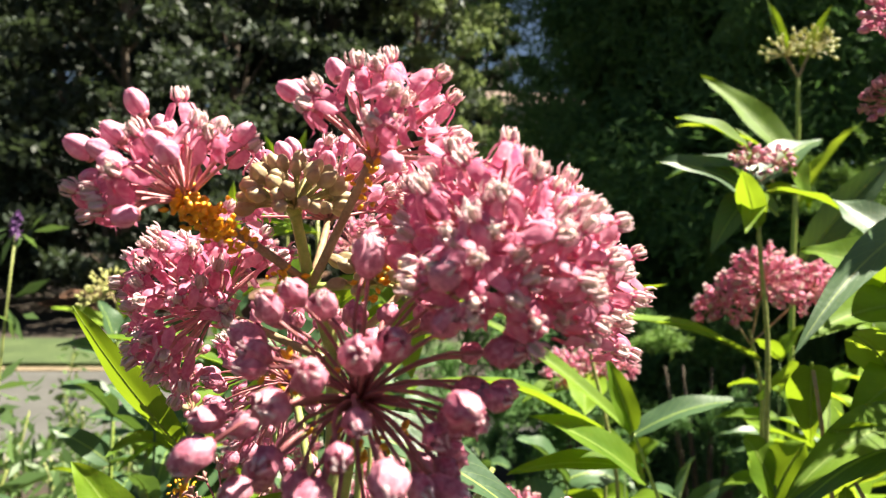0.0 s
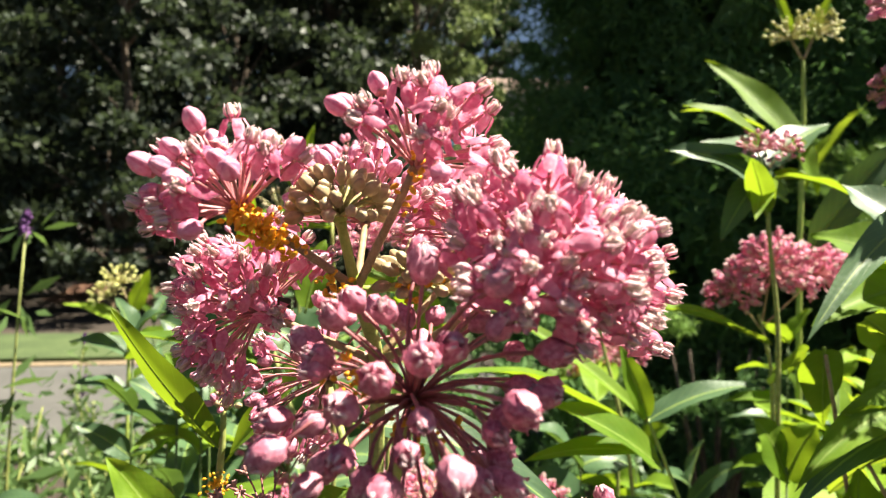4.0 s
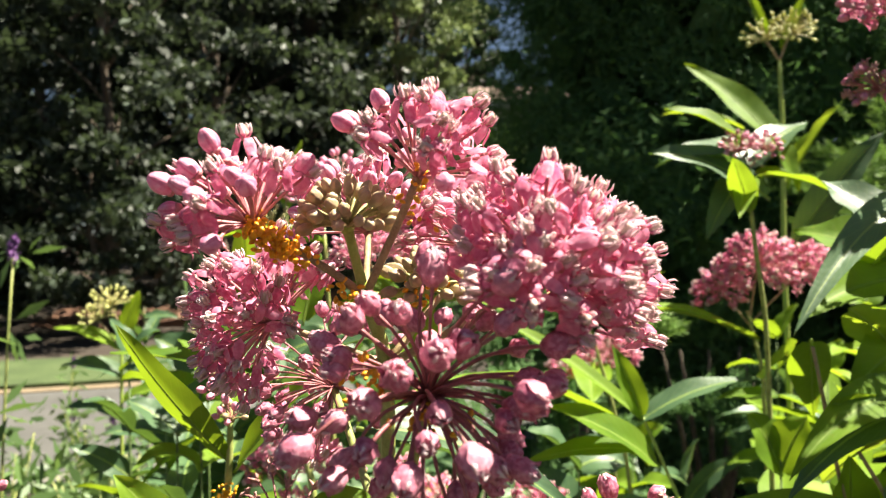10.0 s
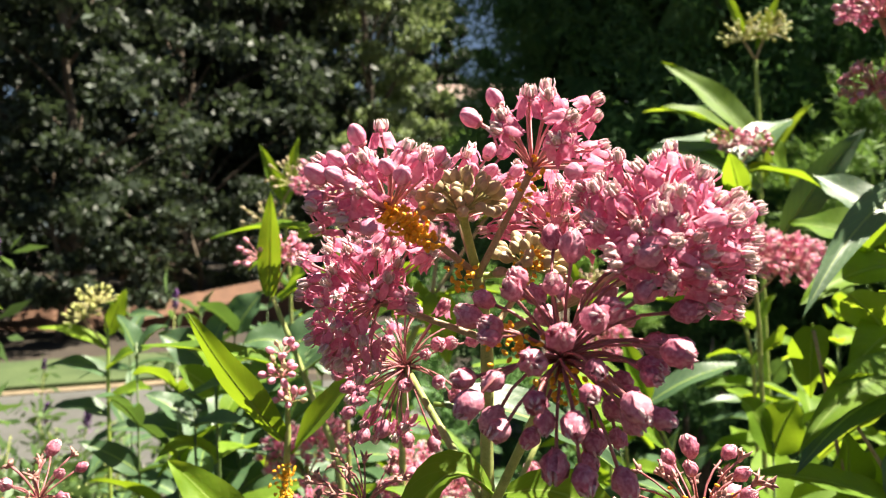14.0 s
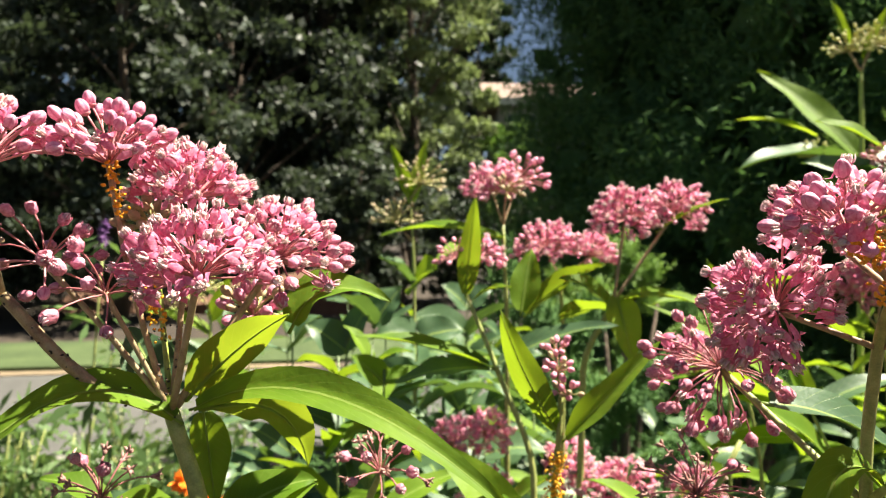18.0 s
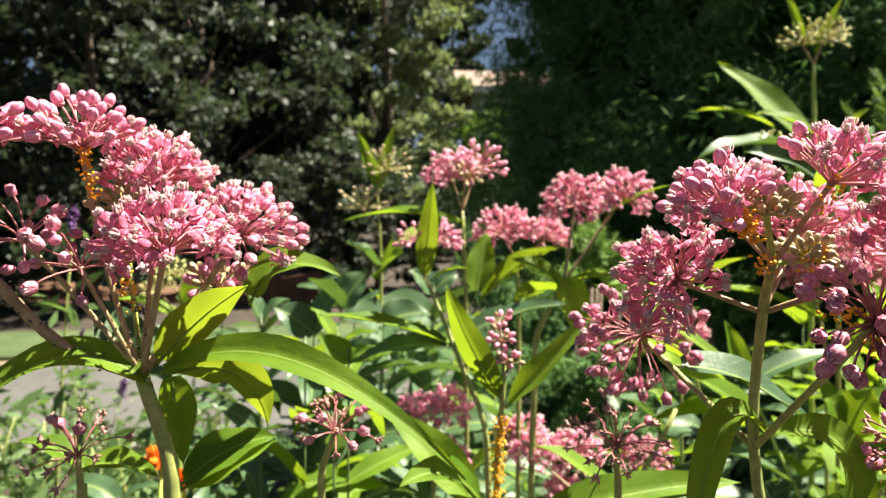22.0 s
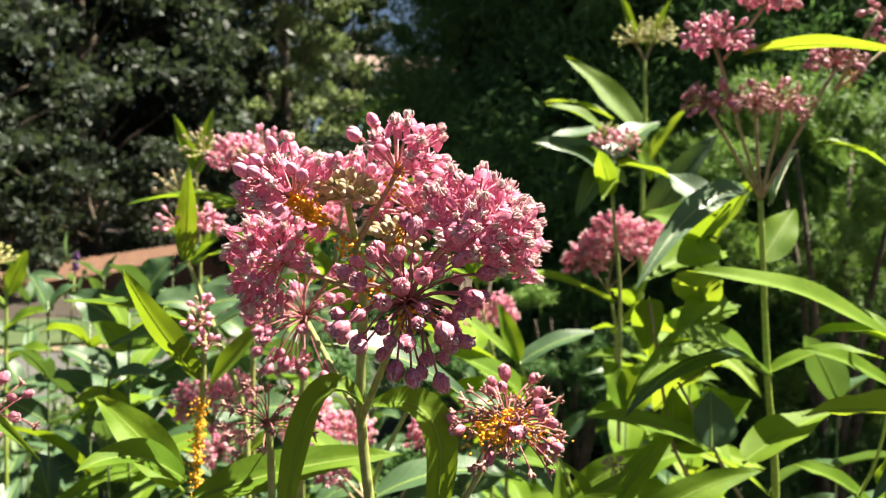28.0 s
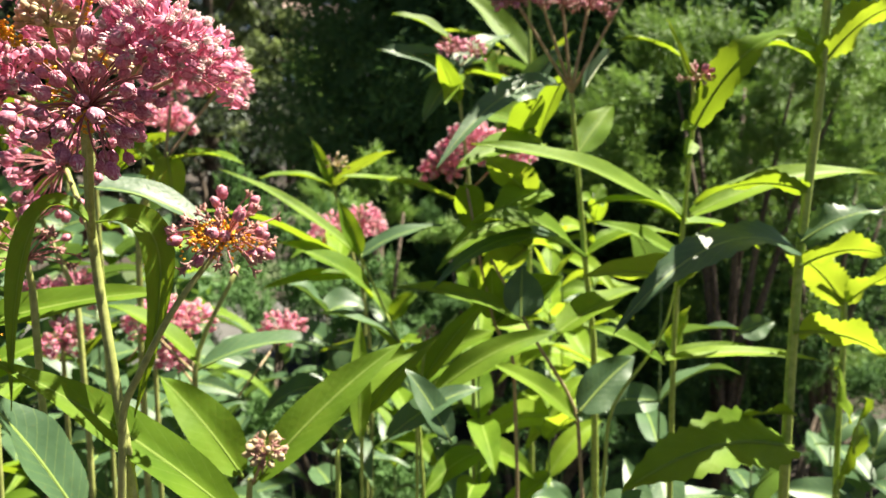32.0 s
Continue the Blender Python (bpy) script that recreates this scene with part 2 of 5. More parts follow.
def glass_build(nt, p):
    p.inputs["Base Color"].default_value = (0.02, 0.03, 0.04, 1)
    p.inputs["Roughness"].default_value = 0.06


M_GLASS = material("window_glass", glass_build)


# ---- mesh tools ----
def mesh_of(name, verts, faces, mats, slots=None, uvs=None, smooth=True):
    me = bpy.data.meshes.new(name)
    me.from_pydata([tuple(v) for v in verts], [], faces)
    for m in mats:
        me.materials.append(m)
    if slots is not None:
        me.polygons.foreach_set("material_index", slots)
    if smooth:
        me.polygons.foreach_set("use_smooth", [True] * len(me.polygons))
    if uvs is not None:
        layer = me.uv_layers.new(name="UVMap")
        idx = np.empty(len(me.loops), dtype=np.int32)
        me.loops.foreach_get("vertex_index", idx)
        layer.data.foreach_set("uv", np.asarray(uvs, dtype=np.float32)[idx].ravel())
    me.update()
    return me


def thing(name, at, label, category, group="", kind=""):
    ob = new(name)
    ob.empty_display_size = 0.01
    ob.location = at
    return tagged(ob, label, category, group, kind)


def part(name, me, parent, label="", at=None, kind=""):
    """One mesh object under a thing or part; the mesh is in world metres unless a pose is given."""
    ob = new(name, me)
    ob.parent = parent
    up = parent
    m = Matrix.Identity(4)
    while up:
        m = up.matrix_basis @ m
        up = up.parent
    ob.matrix_basis = m.inverted() @ (at if at is not None else Matrix.Identity(4))
    if label or kind:
        tagged(ob, label, kind=kind)
    return ob


class Soup:
    """Gathers verts, faces and slots."""

    def __init__(self):
        self.v, self.f, self.s, self.n = [], [], [], 0

    def add(self, verts, faces, slot=0):
        self.f += [tuple(i + self.n for i in f) for f in faces]
        self.s += [slot] * len(faces)
        self.v += [tuple(v) for v in verts]
        self.n += len(verts)

    def tube(self, pts, radii, sides=6, slot=0):
        pts = [Vector(p) for p in pts]
        verts, faces = [], []
        ref = Vector((0.31, 0.2, 0.93)) if abs((pts[-1] - pts[0]).normalized().z) < 0.8 else Vector((1, 0.1, 0))
        for i, p in enumerate(pts):
            t = (pts[min(i + 1, len(pts) - 1)] - pts[max(i - 1, 0)]).normalized()
            a = t.cross(ref).normalized()
            b = t.cross(a)
            for k in range(sides):
                w = 2 * math.pi * k / sides
                verts.append(p + (a * math.cos(w) + b * math.sin(w)) * radii[i])
        for i in range(len(pts) - 1):
            for k in range(sides):
                q = (k + 1) % sides
                faces.append((i * sides + k, i * sides + q, (i + 1) * sides + q, (i + 1) * sides + k))
        faces.append(tuple(range(sides - 1, -1, -1)))
        faces.append(tuple((len(pts) - 1) * sides + k for k in range(sides)))
        self.add(verts, faces, slot)

    def mesh(self, name, mats, smooth=True):
        return mesh_of(name, self.v, self.f, mats, self.s, smooth=smooth)


def bez(a, c, b, n):
    a, b, c = Vector(a), Vector(b), Vector(c)
    return [a * (1 - t) ** 2 + c * 2 * t * (1 - t) + b * t * t for t in (i / n for i in range(n + 1))]


def spline(pts, n=5):
    """A smooth line through the given points, its bends scaled to the spans."""
    p = [Vector(q) for q in pts]
    gap = [max(1e-6, (q - r).length) for q, r in zip(p[1:], p)]
    slope = [(q - r) / g for q, r, g in zip(p[1:], p, gap)]
    tan = [slope[0]] + [(s * h + r * g) / (g + h) for r, s, g, h in zip(slope, slope[1:], gap, gap[1:])] + [slope[-1]]
    out = []
    for i, g in enumerate(gap):
        for k in range(n):
            t = k / n
            out.append(p[i] * (2 * t ** 3 - 3 * t * t + 1) + tan[i] * g * (t ** 3 - 2 * t * t + t) + p[i + 1] * (3 * t * t - 2 * t ** 3) + tan[i + 1] * g * (t ** 3 - t * t))
    return out + [p[-1]]


# ---- florets: five swept-back petals, five hoods, a column; buds; wilted and dry ones ----
def end_frame(w):
    w = w.normalized()
    a = w.cross(Vector((0.0, 1.0, 0.02))).normalized()
    return a, w.cross(a), w


def revolve(soup, at, w, profile, sides, slot, ridge=0.0, crumple=0.0, rng=None, seam=None):
    a, b, w = end_frame(w)
    verts, faces = [], []
    for i, (r, h) in enumerate(profile):
        for k in range(sides):
            th = 2 * math.pi * k / sides
            rr = r * (1 + ridge * (1.2 - 2.4 * abs(math.cos(2.5 * th)) ** 6))
            if crumple:
                rr *= 1 + crumple * (rng.random() - 0.5) * 2
            hh = h + (crumple * 0.0012 * (rng.random() - 0.5) if crumple else 0)
            verts.append(at + a * (rr * math.cos(th)) + b * (rr * math.sin(th)) + w * hh)
    n = len(profile)
    for i in range(n - 1):
        for k in range(sides):
            q = (k + 1) % sides
            faces.append((i * sides + k, i * sides + q, (i + 1) * sides + q, (i + 1) * sides + k))
    faces.append(tuple(range(sides - 1, -1, -1)))
    faces.append(tuple((n - 1) * sides + k for k in range(sides)))
    soup.add(verts, faces, slot)
    if seam is not None:
        for i in range(n - 1):
            for k in range(0, sides, 4):
                soup.s[len(soup.s) - len(faces) + i * sides + k] = seam


def egg(length, width, tip=0.5, n=8):
    out = []
    for i in range(n + 1):
        t = i / n
        out.append((width * 0.5 * max(0.1, math.sin(math.pi * min(0.97, 0.06 + t * 0.92)) ** (0.62 if t < 0.5 else tip)), length * t))
    return out


FLORETS = {}


def floret_mesh(kind, mm, variant, sides=10):
    """A pedicel of mm millimetres that starts at the origin along z and sags to +x, with what it bears."""
    key = (kind, mm, variant, sides)
    if key in FLORETS:
        return FLORETS[key]
    rng = random.Random(f"{kind}{mm}{variant}")
    L = mm * 0.001
    sag = rng.uniform(0.02, 0.16) * (2.2 if kind in ("wilt", "dry") else 1)
    side = rng.uniform(-0.08, 0.08)
    pts = bez((0, 0, 0), (-sag * L * 0.3, 0, L * 0.6), (sag * L, side * L, L), 4)
    s = Soup()
    thick = {"beige": 0.00038, "green": 0.00036, "wilt": 0.00027, "dry": 0.00025}.get(kind, 0.0003)
    s.tube(pts, [thick * 1.2, thick, thick, thick, thick * 1.15], 5, 0)
    w = (pts[-1] - pts[-2]).normalized()
    tip_turn = 0.55 if kind == "flower" else 0.25
    w = (w + Vector((rng.uniform(-1, 0.3), rng.uniform(-1, 1), 0)) * tip_turn).normalized()
    p = pts[-1]
    a, b, _ = end_frame(w)
    if kind == "flower":
        k1, turn = rng.uniform(0.9, 1.1), rng.uniform(0, 1)
        for k in range(5):
            th = 2 * math.pi * (k + turn) / 5
            out = a * math.cos(th) + b * math.sin(th)
            tan = w.cross(out)
            flare = rng.uniform(0.7, 1.5)
            prof = [(0.5, 0.8, 0.5), (1.4, 0.75, 1.1), (2.0, -0.4, 1.6), (2.35 * (0.65 + 0.35 * flare), -1.9, 1.35), (3.0 * flare, -2.9 + 1.3 * (flare - 0.7), 0.12)]
            verts, faces = [], []
            for r, h, wd in prof:
                for q, lift in ((-1, 0.0), (0, 0.32), (1, 0.0)):
                    verts.append(p + (out * (r + lift) + w * h + tan * (q * wd * 0.62)) * 0.001 * k1)
            for i in range(4):
                for j in range(2):
                    c = i * 3 + j
                    faces.append((c, c + 1, c + 4, c + 3))
            s.add(verts, faces, 1)
            th += math.pi / 5
            out = a * math.cos(th) + b * math.sin(th)
            tan = w.cross(out)
            lean = rng.uniform(0.8, 1.15)
            verts, faces = [], []
            for r, h, wd, dp in ((0.6, 0.8, 0.3, 0.26), (1.15, 1.5, 0.42, 0.34), (1.4 * lean, 2.4, 0.32, 0.22), (1.3 * lean, 3.2, 0.04, 0.04)):
                for x, y in ((-wd, -dp * 0.3), (0, dp), (wd, -dp * 0.3), (0, -dp * 0.6)):
                    verts.append(p + (out * (r + y) + w * h + tan * x) * 0.001 * k1)
            for i in range(3):
                for j in range(4):
                    q = (j + 1) % 4
                    faces.append((i * 4 + j, i * 4 + q, i * 4 + 4 + q, i * 4 + 4 + j))
            faces.append((12, 13, 14, 15))
            s.add(verts, faces, 2)
            s.s[-13:-9] = [1] * 4
            s.tube([p + (out * 0.7 + w * 2.0) * 0.001, p + (out * 0.9 + w * 2.9) * 0.001, p + (out * 0.4 + w * 3.3) * 0.001], [0.00017, 0.00014, 0.00005], 3, 2)
        revolve(s, p, w, [(0.0008, 0.0003), (0.0009, 0.0012), (0.00075, 0.0026), (0.0004, 0.0030)], 5, 3)
        mats = [M_PEDICEL, M_PETAL, M_HOOD, M_COLUMN]
    elif kind in ("bud", "beige", "green"):
        size = {"bud": (0.0043, 0.0031), "beige": (0.0040, 0.0026), "green": (0.0032, 0.0022)}[kind]
        g = rng.uniform(0.85, 1.12)
        revolve(s, p - w * 0.0002, w, egg(size[0] * g, size[1] * g), 20 if sides > 8 else 6, 1, 0.08, seam=2 if kind == "bud" and sides > 8 else None)
        if kind == "bud":
            revolve(s, p - w * 0.0005, w, [(0.0004, 0), (0.0011, 0.0003), (0.0014, 0.0009)], 5, 0)
        mats = [M_PEDICEL if kind == "bud" else M_PALEPED, {"bud": M_BUD, "beige": M_BEIGE, "green": M_GREENBUD}[kind], M_BUDSEAM]
    elif kind == "wilt":
        g, turn = rng.uniform(0.82, 1.15), rng.random()
        revolve(s, p - w * 0.0002, w, egg(0.0036 * g, 0.0026 * g, 0.45), 10, 1, 0.1, 0.16, rng)
        for k in range(5):
            th = 2 * math.pi * (k + turn + rng.uniform(-0.15, 0.15)) / 5
            out = a * math.cos(th) + b * math.sin(th)
            tan = w.cross(out)
            curl = rng.choice((-0.6, -0.4, -0.1, 0.3, 1.0))
            verts, faces = [], []
            for r, h, wd in ((0.5, 0.0, 0.5), (1.4, 0.6, 0.95), (1.95, 1.8, 1.25), (1.65, 3.1, 1.1), (1.0 + 1.0 * curl, 4.1 - 0.5 * curl, 0.45)):
                for q in (-1, -0.35, 0.35, 1):
                    n1 = rng.uniform(-0.3, 0.3)
                    verts.append(p + (out * (r - 0.7 * abs(q) + 0.1 + n1) + w * (h + n1) + tan * (q * wd + 0.25 * rng.uniform(-1, 1))) * 0.001 * g)
            for i in range(4):
                for j in range(3):
                    c = i * 4 + j
                    faces.append((c, c + 1, c + 5, c + 4))
            s.add(verts, faces, 1)
            th += math.pi / 5
            out = a * math.cos(th) + b * math.sin(th)
            e = rng.uniform(0.6, 1.3)
            s.tube([p + (w * 2.6 + out * 0.7) * 0.001 * g, p + (w * 3.6 + out * 0.95 * e) * 0.001 * g, p + (w * 4.5 + out * 0.5 * e) * 0.001 * g], [0.0004 * g, 0.00035 * g, 0.0001], 4, 2)
        mats = [M_PEDDARK, M_WILT, M_HOOD]
    else:
        g = rng.uniform(0.5, 0.95)
        revolve(s, p - w * 0.0002, w, egg(0.0030 * g, 0.0017 * g, 0.4, 4), 7, 1, 0.12, 0.35, rng)
        for k in range(5):
            th = k * 1.26 + rng.uniform(-0.4, 0.4)
            out = a * math.cos(th) + b * math.sin(th)
            s.tube([p + w * 0.0012 * g, p + w * 0.0028 * g + out * 0.0012, p + w * rng.uniform(0.0024, 0.0046) * g + out * rng.uniform(0.0008, 0.0028)], [0.0006, 0.00045, 0.0001], 4, 1)
        mats = [M_PEDDARK, M_DRY]
    FLORETS[key] = s.mesh(kind, mats)
    return FLORETS[key]


NAMES = {"flower": "flower", "bud": "bud", "beige": "young_bud", "green": "young_bud", "wilt": "wilted_flower", "dry": "dry_flower"}
GOLD = math.pi * (3 - math.sqrt(5))


def umbel(plant, hub, axis, mm, count, spread, mix, base=None, bow=0.0, thick=0.0011, near=True, seed=0, stem_mat=None, label="", top=None, least=0.86, size=1.0):
    """An umbel: a peduncle from base to hub, and florets on a cap of spread degrees round axis.
    mix: kinds with shares; top: the kind that crowds the cap's middle."""
    rng = random.Random(seed * 77 + count)
    hub, axis, thick = Vector(hub), Vector(axis).normalized(), thick * 0.66
    s = Soup()
    if base is not None:
        mid = (Vector(base) + hub) / 2 + Vector((bow, 0, 0))
        c = mid * 2 - (Vector(base) + hub) / 2
        s.tube(bez(base, c, hub, 6), [thick * 1.15, thick * 1.1, thick * 1.05, thick, thick, thick, thick * 1.2], 8, 0)
    revolve(s, hub - axis * 0.0012, axis, [(thick, 0), (thick * 1.5, 0.0008), (thick * 1.35, 0.0018), (thick * 0.5, 0.0024)], 8, 0)
    u = part("umbel", s.mesh("umbel", [stem_mat or M_STEMRED]), plant, label)
    a, b, w = end_frame(axis)
    kinds, weights = [k for k, _ in mix], [q for _, q in mix]
    for k in range(count):
        cs = 1 - (1 - math.cos(radians(spread))) * (k + 0.5) / count
        sn = math.sqrt(max(0.0, 1 - cs * cs))
        th = k * GOLD + rng.uniform(-0.25, 0.25)
        d = (w * cs + (a * math.cos(th) + b * math.sin(th)) * sn + Vector([rng.uniform(-0.09, 0.09) for _ in range(3)])).normalized()
        kind = rng.choices(kinds, weights)[0]
        if top and cs > 1 - (1 - math.cos(radians(spread))) * 0.45 and rng.random() < 0.85:
            kind = top
        length = mm * rng.uniform(least, 1.08)
        me = floret_mesh(kind, max(5, round(length / 2) * 2), rng.randrange(5), 10 if near else 6)
        down = Vector((0, 0, -1)) - d * (-d.z)
        down = down.normalized() if down.length > 0.15 else Vector((d.y, -d.x, 0.01)).normalized()
        spin = Matrix.Rotation(rng.uniform(-0.7, 0.7), 3, d)
        x = spin @ down
        y = d.cross(x)
        m = Matrix(((x.x, y.x, d.x, hub.x), (x.y, y.y, d.y, hub.y), (x.z, y.z, d.z, hub.z), (0, 0, 0, 1)))
        part(NAMES[kind], me, u, at=m @ Matrix.Scale(size, 4) if size != 1 else m)
    return u


def leaf(plant, base, tip, width, sag=0.1, fold=0.18, tilt=35.0, mat=None, teeth=0, ripple=0.04, stalk=0.003, blunt=0.0, seed=0, label="", twist=0.0, sway=0.0, via=None):
    """A lance-shaped leaf from base to tip. sag: how far its middle stands over the straight line, in lengths; tilt: degrees by which its face leans from level to the south."""
    rng = random.Random(seed + int(abs(base[0] + tip[2] * 3) * 1e5))
    base, tip = Vector(base), Vector(tip)
    L = (tip - base).length
    n = 14 if not teeth else teeth * 2
    cols = (-1, -0.72, -0.36, 0, 0.36, 0.72, 1)
    side0 = (tip - base).cross(Vector((0, 0, 1)))
    side0 = side0.normalized() if side0.length > 1e-5 else Vector((1, 0, 0))
    mid = (base + tip) / 2 + Vector((0, 0, sag * L * 2)) + side0 * (sway * L * 2)
    if via is not None:
        mid = Vector(via) * 2 - (base + tip) / 2
    pts = bez(base, mid, tip, n)
    verts, uvs, faces = [], [], []
    ph = rng.uniform(0, 6)
    face, last = Vector((0, -math.sin(radians(tilt)), math.cos(radians(tilt)))), side0
    for i, p in enumerate(pts):
        t = i / n
        tan = (pts[min(i + 1, n)] - pts[max(i - 1, 0)]).normalized()
        side = tan.cross(face)
        side = (side if side.length > 0.12 else last).normalized()
        last = side
        if twist:
            side = Matrix.Rotation(radians(twist * t), 3, tan) @ side
        up = side.cross(tan)
        wd = width * 0.5 * (math.sin(math.pi * min(1, (t * 0.97 + 0.03)) ** (0.72 - 0.12 * blunt)) ** (0.85 - 0.3 * blunt)) * (1 - 0.12 * t)
        if teeth and 0 < i < n:
            wd *= 1.07 if i % 2 else 0.90
        for j, c in enumerate(cols):
            wave = ripple * width * math.sin(ph + t * 13 + (2 if c > 0 else 0)) * c * c
            verts.append(p + side * (c * wd) + up * (abs(c) * wd * fold * 2 + wave))
            uvs.append((0.5 + 0.5 * c, t))
    m = len(cols)
    for i in range(n):
        for j in range(m - 1):
            faces.append((i * m + j, i * m + j + 1, (i + 1) * m + j + 1, (i + 1) * m + j))
    n0 = len(verts)
    rib = Soup()
    tan0 = (pts[1] - pts[0]).normalized()
    rpts = [pts[0] - tan0 * stalk] + [p - Vector((0, 0, 0.0003)) for p in pts[::2]]
    rib.tube(rpts, [max(0.0002, width * 0.04 * (1 - i / len(rpts))) for i in range(len(rpts))], 5)
    verts += [Vector(v) for v in rib.v]
    uvs += [(0.5, 0.5)] * len(rib.v)
    faces += [tuple(i + n0 for i in f) for f in rib.f]
    return part("leaf", mesh_of("leaf", verts, faces, [mat or M_LEAF], uvs=uvs), plant, label)


def stem(plant, pts, r0, r1, mat=None, name="stem", label=""):
    line = spline(pts)
    s = Soup()
    n, r0, r1 = len(line) - 1, r0 * 0.86, r1 * 0.86
    s.tube(line, [r0 + (r1 - r0) * i / n for i in range(n + 1)], 8)
    return part(name, s.mesh(name, [mat or M_STEM]), plant, label)


def specks(plant, pts, count, spread, seed=0, dark=False):
    """Tiny orange aphids crusted along a line; black specks if dark."""
    rng = random.Random(seed)
    line = spline(pts, 8)
    s = Soup()
    for _ in range(count):
        p = line[rng.randrange(len(line))] + Vector([rng.gauss(0, spread) for _ in range(3)])
        d = Vector([rng.gauss(0, 1) for _ in range(3)])
        g = rng.uniform(0.00036, 0.00058) * (0.6 if dark else 1)
        revolve(s, p, d, [(g * 0.35, -g * 1.4), (g * 0.85, -g * 0.7), (g * 0.95, g * 0.4), (g * 0.4, g * 1.6)], 6, 0)
    if dark:
        return part("black_specks", s.mesh("black_specks", [M_DARKSPECK]), plant, "tiny black specks", kind="stuff")
    return part("yellow_specks", s.mesh("yellow_specks", [M_APHID]), plant, "tiny orange-yellow aphids", kind="stuff")


# ---- ground, road, bank ----
def strip(name, x0, x1, y0, y1, height, mat, label, category, steps=24, thick=0.0, slant=0.0):
    """A sheet that follows height(x, y)."""
    verts, faces = [], []
    for i in range(steps + 1):
        for j in range(steps + 1):
            x, y = x0 + (x1 - x0) * i / steps, y0 + (y1 - y0) * j / steps
            verts.append((x, y + slant * x, height(x, y)))
    m = steps + 1
    for i in range(steps):
        for j in range(steps):
            faces.append((i * m + j, (i + 1) * m + j, (i + 1) * m + j + 1, i * m + j + 1))
    if thick:
        n0 = len(verts)
        ring = [i * m for i in range(m)] + [steps * m + j for j in range(1, m)] + [i * m + steps for i in range(steps - 1, -1, -1)] + [j for j in range(steps - 1, 0, -1)]
        verts += [(verts[k][0], verts[k][1], verts[k][2] - thick) for k in ring]
        r = len(ring)
        faces += [(ring[k], n0 + k, n0 + (k + 1) % r, ring[(k + 1) % r]) for k in range(r)]
    ob = new(name, mesh_of(name, verts, faces, [mat], smooth=not thick))
    return tagged(ob, label, category, kind="structure")


def rise(x, y):
    return min(5.0, max(0.0, y - 9.0)) * 0.09 + max(0.0, y - 14.0) * 0.03


strip("ground", -150, 150, -60, 220, lambda x, y: rise(x, y) - 0.06, M_SOIL, "dark garden soil that runs into the distance, partly standing in for shade", "ground", 60)
ROAD_SLANT = 0.25
strip("garden_bed", -14, 14, -6, 4.1, lambda x, y: 0.0, M_SOIL, "dark crumbly soil of the flower bed", "ground", 20, 0.2, ROAD_SLANT)
strip("road", -60, 60, 4.3, 7.75, lambda x, y: -0.03, M_ROAD, "sunlit pale grey asphalt road with tree shade", "road", 20, 0.2, ROAD_SLANT)
strip("kerb", -60, 60, 4.12, 4.28, lambda x, y: 0.04, M_KERB, "weathered concrete kerb along the bed", "kerb", 8, 0.25, ROAD_SLANT)
strip("leaf_litter", -60, 60, 7.6, 7.86, lambda x, y: -0.02 + 0.01 * noise.noise(Vector((x, y * 4, 0))), M_LITTER, "tan strip of dry leaf litter along the road's edge", "litter", 60, 0.1, ROAD_SLANT)
# Grass ends where tree shade begins; the dark soil beyond stands in for it.
strip("lawn", -60, 60, 7.84, 9.5, lambda x, y: 0.02 + 0.05 * max(0.0, y - 8.4), M_GRASS, "short mown grass verge", "lawn", 40, 0.3, ROAD_SLANT)
strip("mulch_bank", -7.0, -1.5, 11.4, 13.2, lambda x, y: max(0.12, 0.587 + 0.15 * (x + 2.2)) + (y - 11.4) * 0.17 + 0.05 * noise.noise(Vector((x * 0.6, y * 0.6, 0))), M_MULCH, "reddish-brown mulch bank under the trees", "mulch", 24, 0.8)


# ---- trees and shrubs behind ----
def scatter_leaves(centres, radii, per, size, rng, flat=0.6, slim=0.55):
    """Small bent leaves, in clumps round the centres."""
    n = len(centres) * per
    c = np.repeat(np.asarray(centres, float), per, axis=0)
    r = np.repeat(np.asarray(radii, float), per)[:, None]
    g = rng.normal(size=(n, 3))
    g /= np.linalg.norm(g, axis=1, keepdims=True)
    p = c + g * r * rng.random((n, 1)) ** 0.45 * np.array([1, 1, flat])
    d = g * 0.6 + rng.normal(size=(n, 3)) * 0.7 + np.array([0, 0, -0.15])
    d /= np.linalg.norm(d, axis=1, keepdims=True)
    s = np.cross(d, rng.normal(size=(n, 3)))
    s /= np.linalg.norm(s, axis=1, keepdims=True)
    up = np.cross(s, d)
    ln = size * (0.6 + 0.8 * rng.random((n, 1)))
    v = np.stack([p, p + d * ln * 0.5 + s * ln * slim * 0.5 + up * ln * 0.06, p + d * ln, p + d * ln * 0.5 - s * ln * slim * 0.5 + up * ln * 0.06], 1).reshape(-1, 3)
    return v, np.arange(n * 4).reshape(n, 4)


def fast_mesh(name, v, f, mat):
    me = bpy.data.meshes.new(name)
    me.vertices.add(len(v))
    me.vertices.foreach_set("co", v.astype(np.float32).ravel())
    k = f.shape[1]
    me.loops.add(f.size)
    me.loops.foreach_set("vertex_index", f.astype(np.int32).ravel())
    me.polygons.add(len(f))
    me.polygons.foreach_set("loop_start", np.arange(0, f.size, k, dtype=np.int32))
    me.materials.append(mat)
    me.update(calc_edges=True)
    me.validate()
    return me


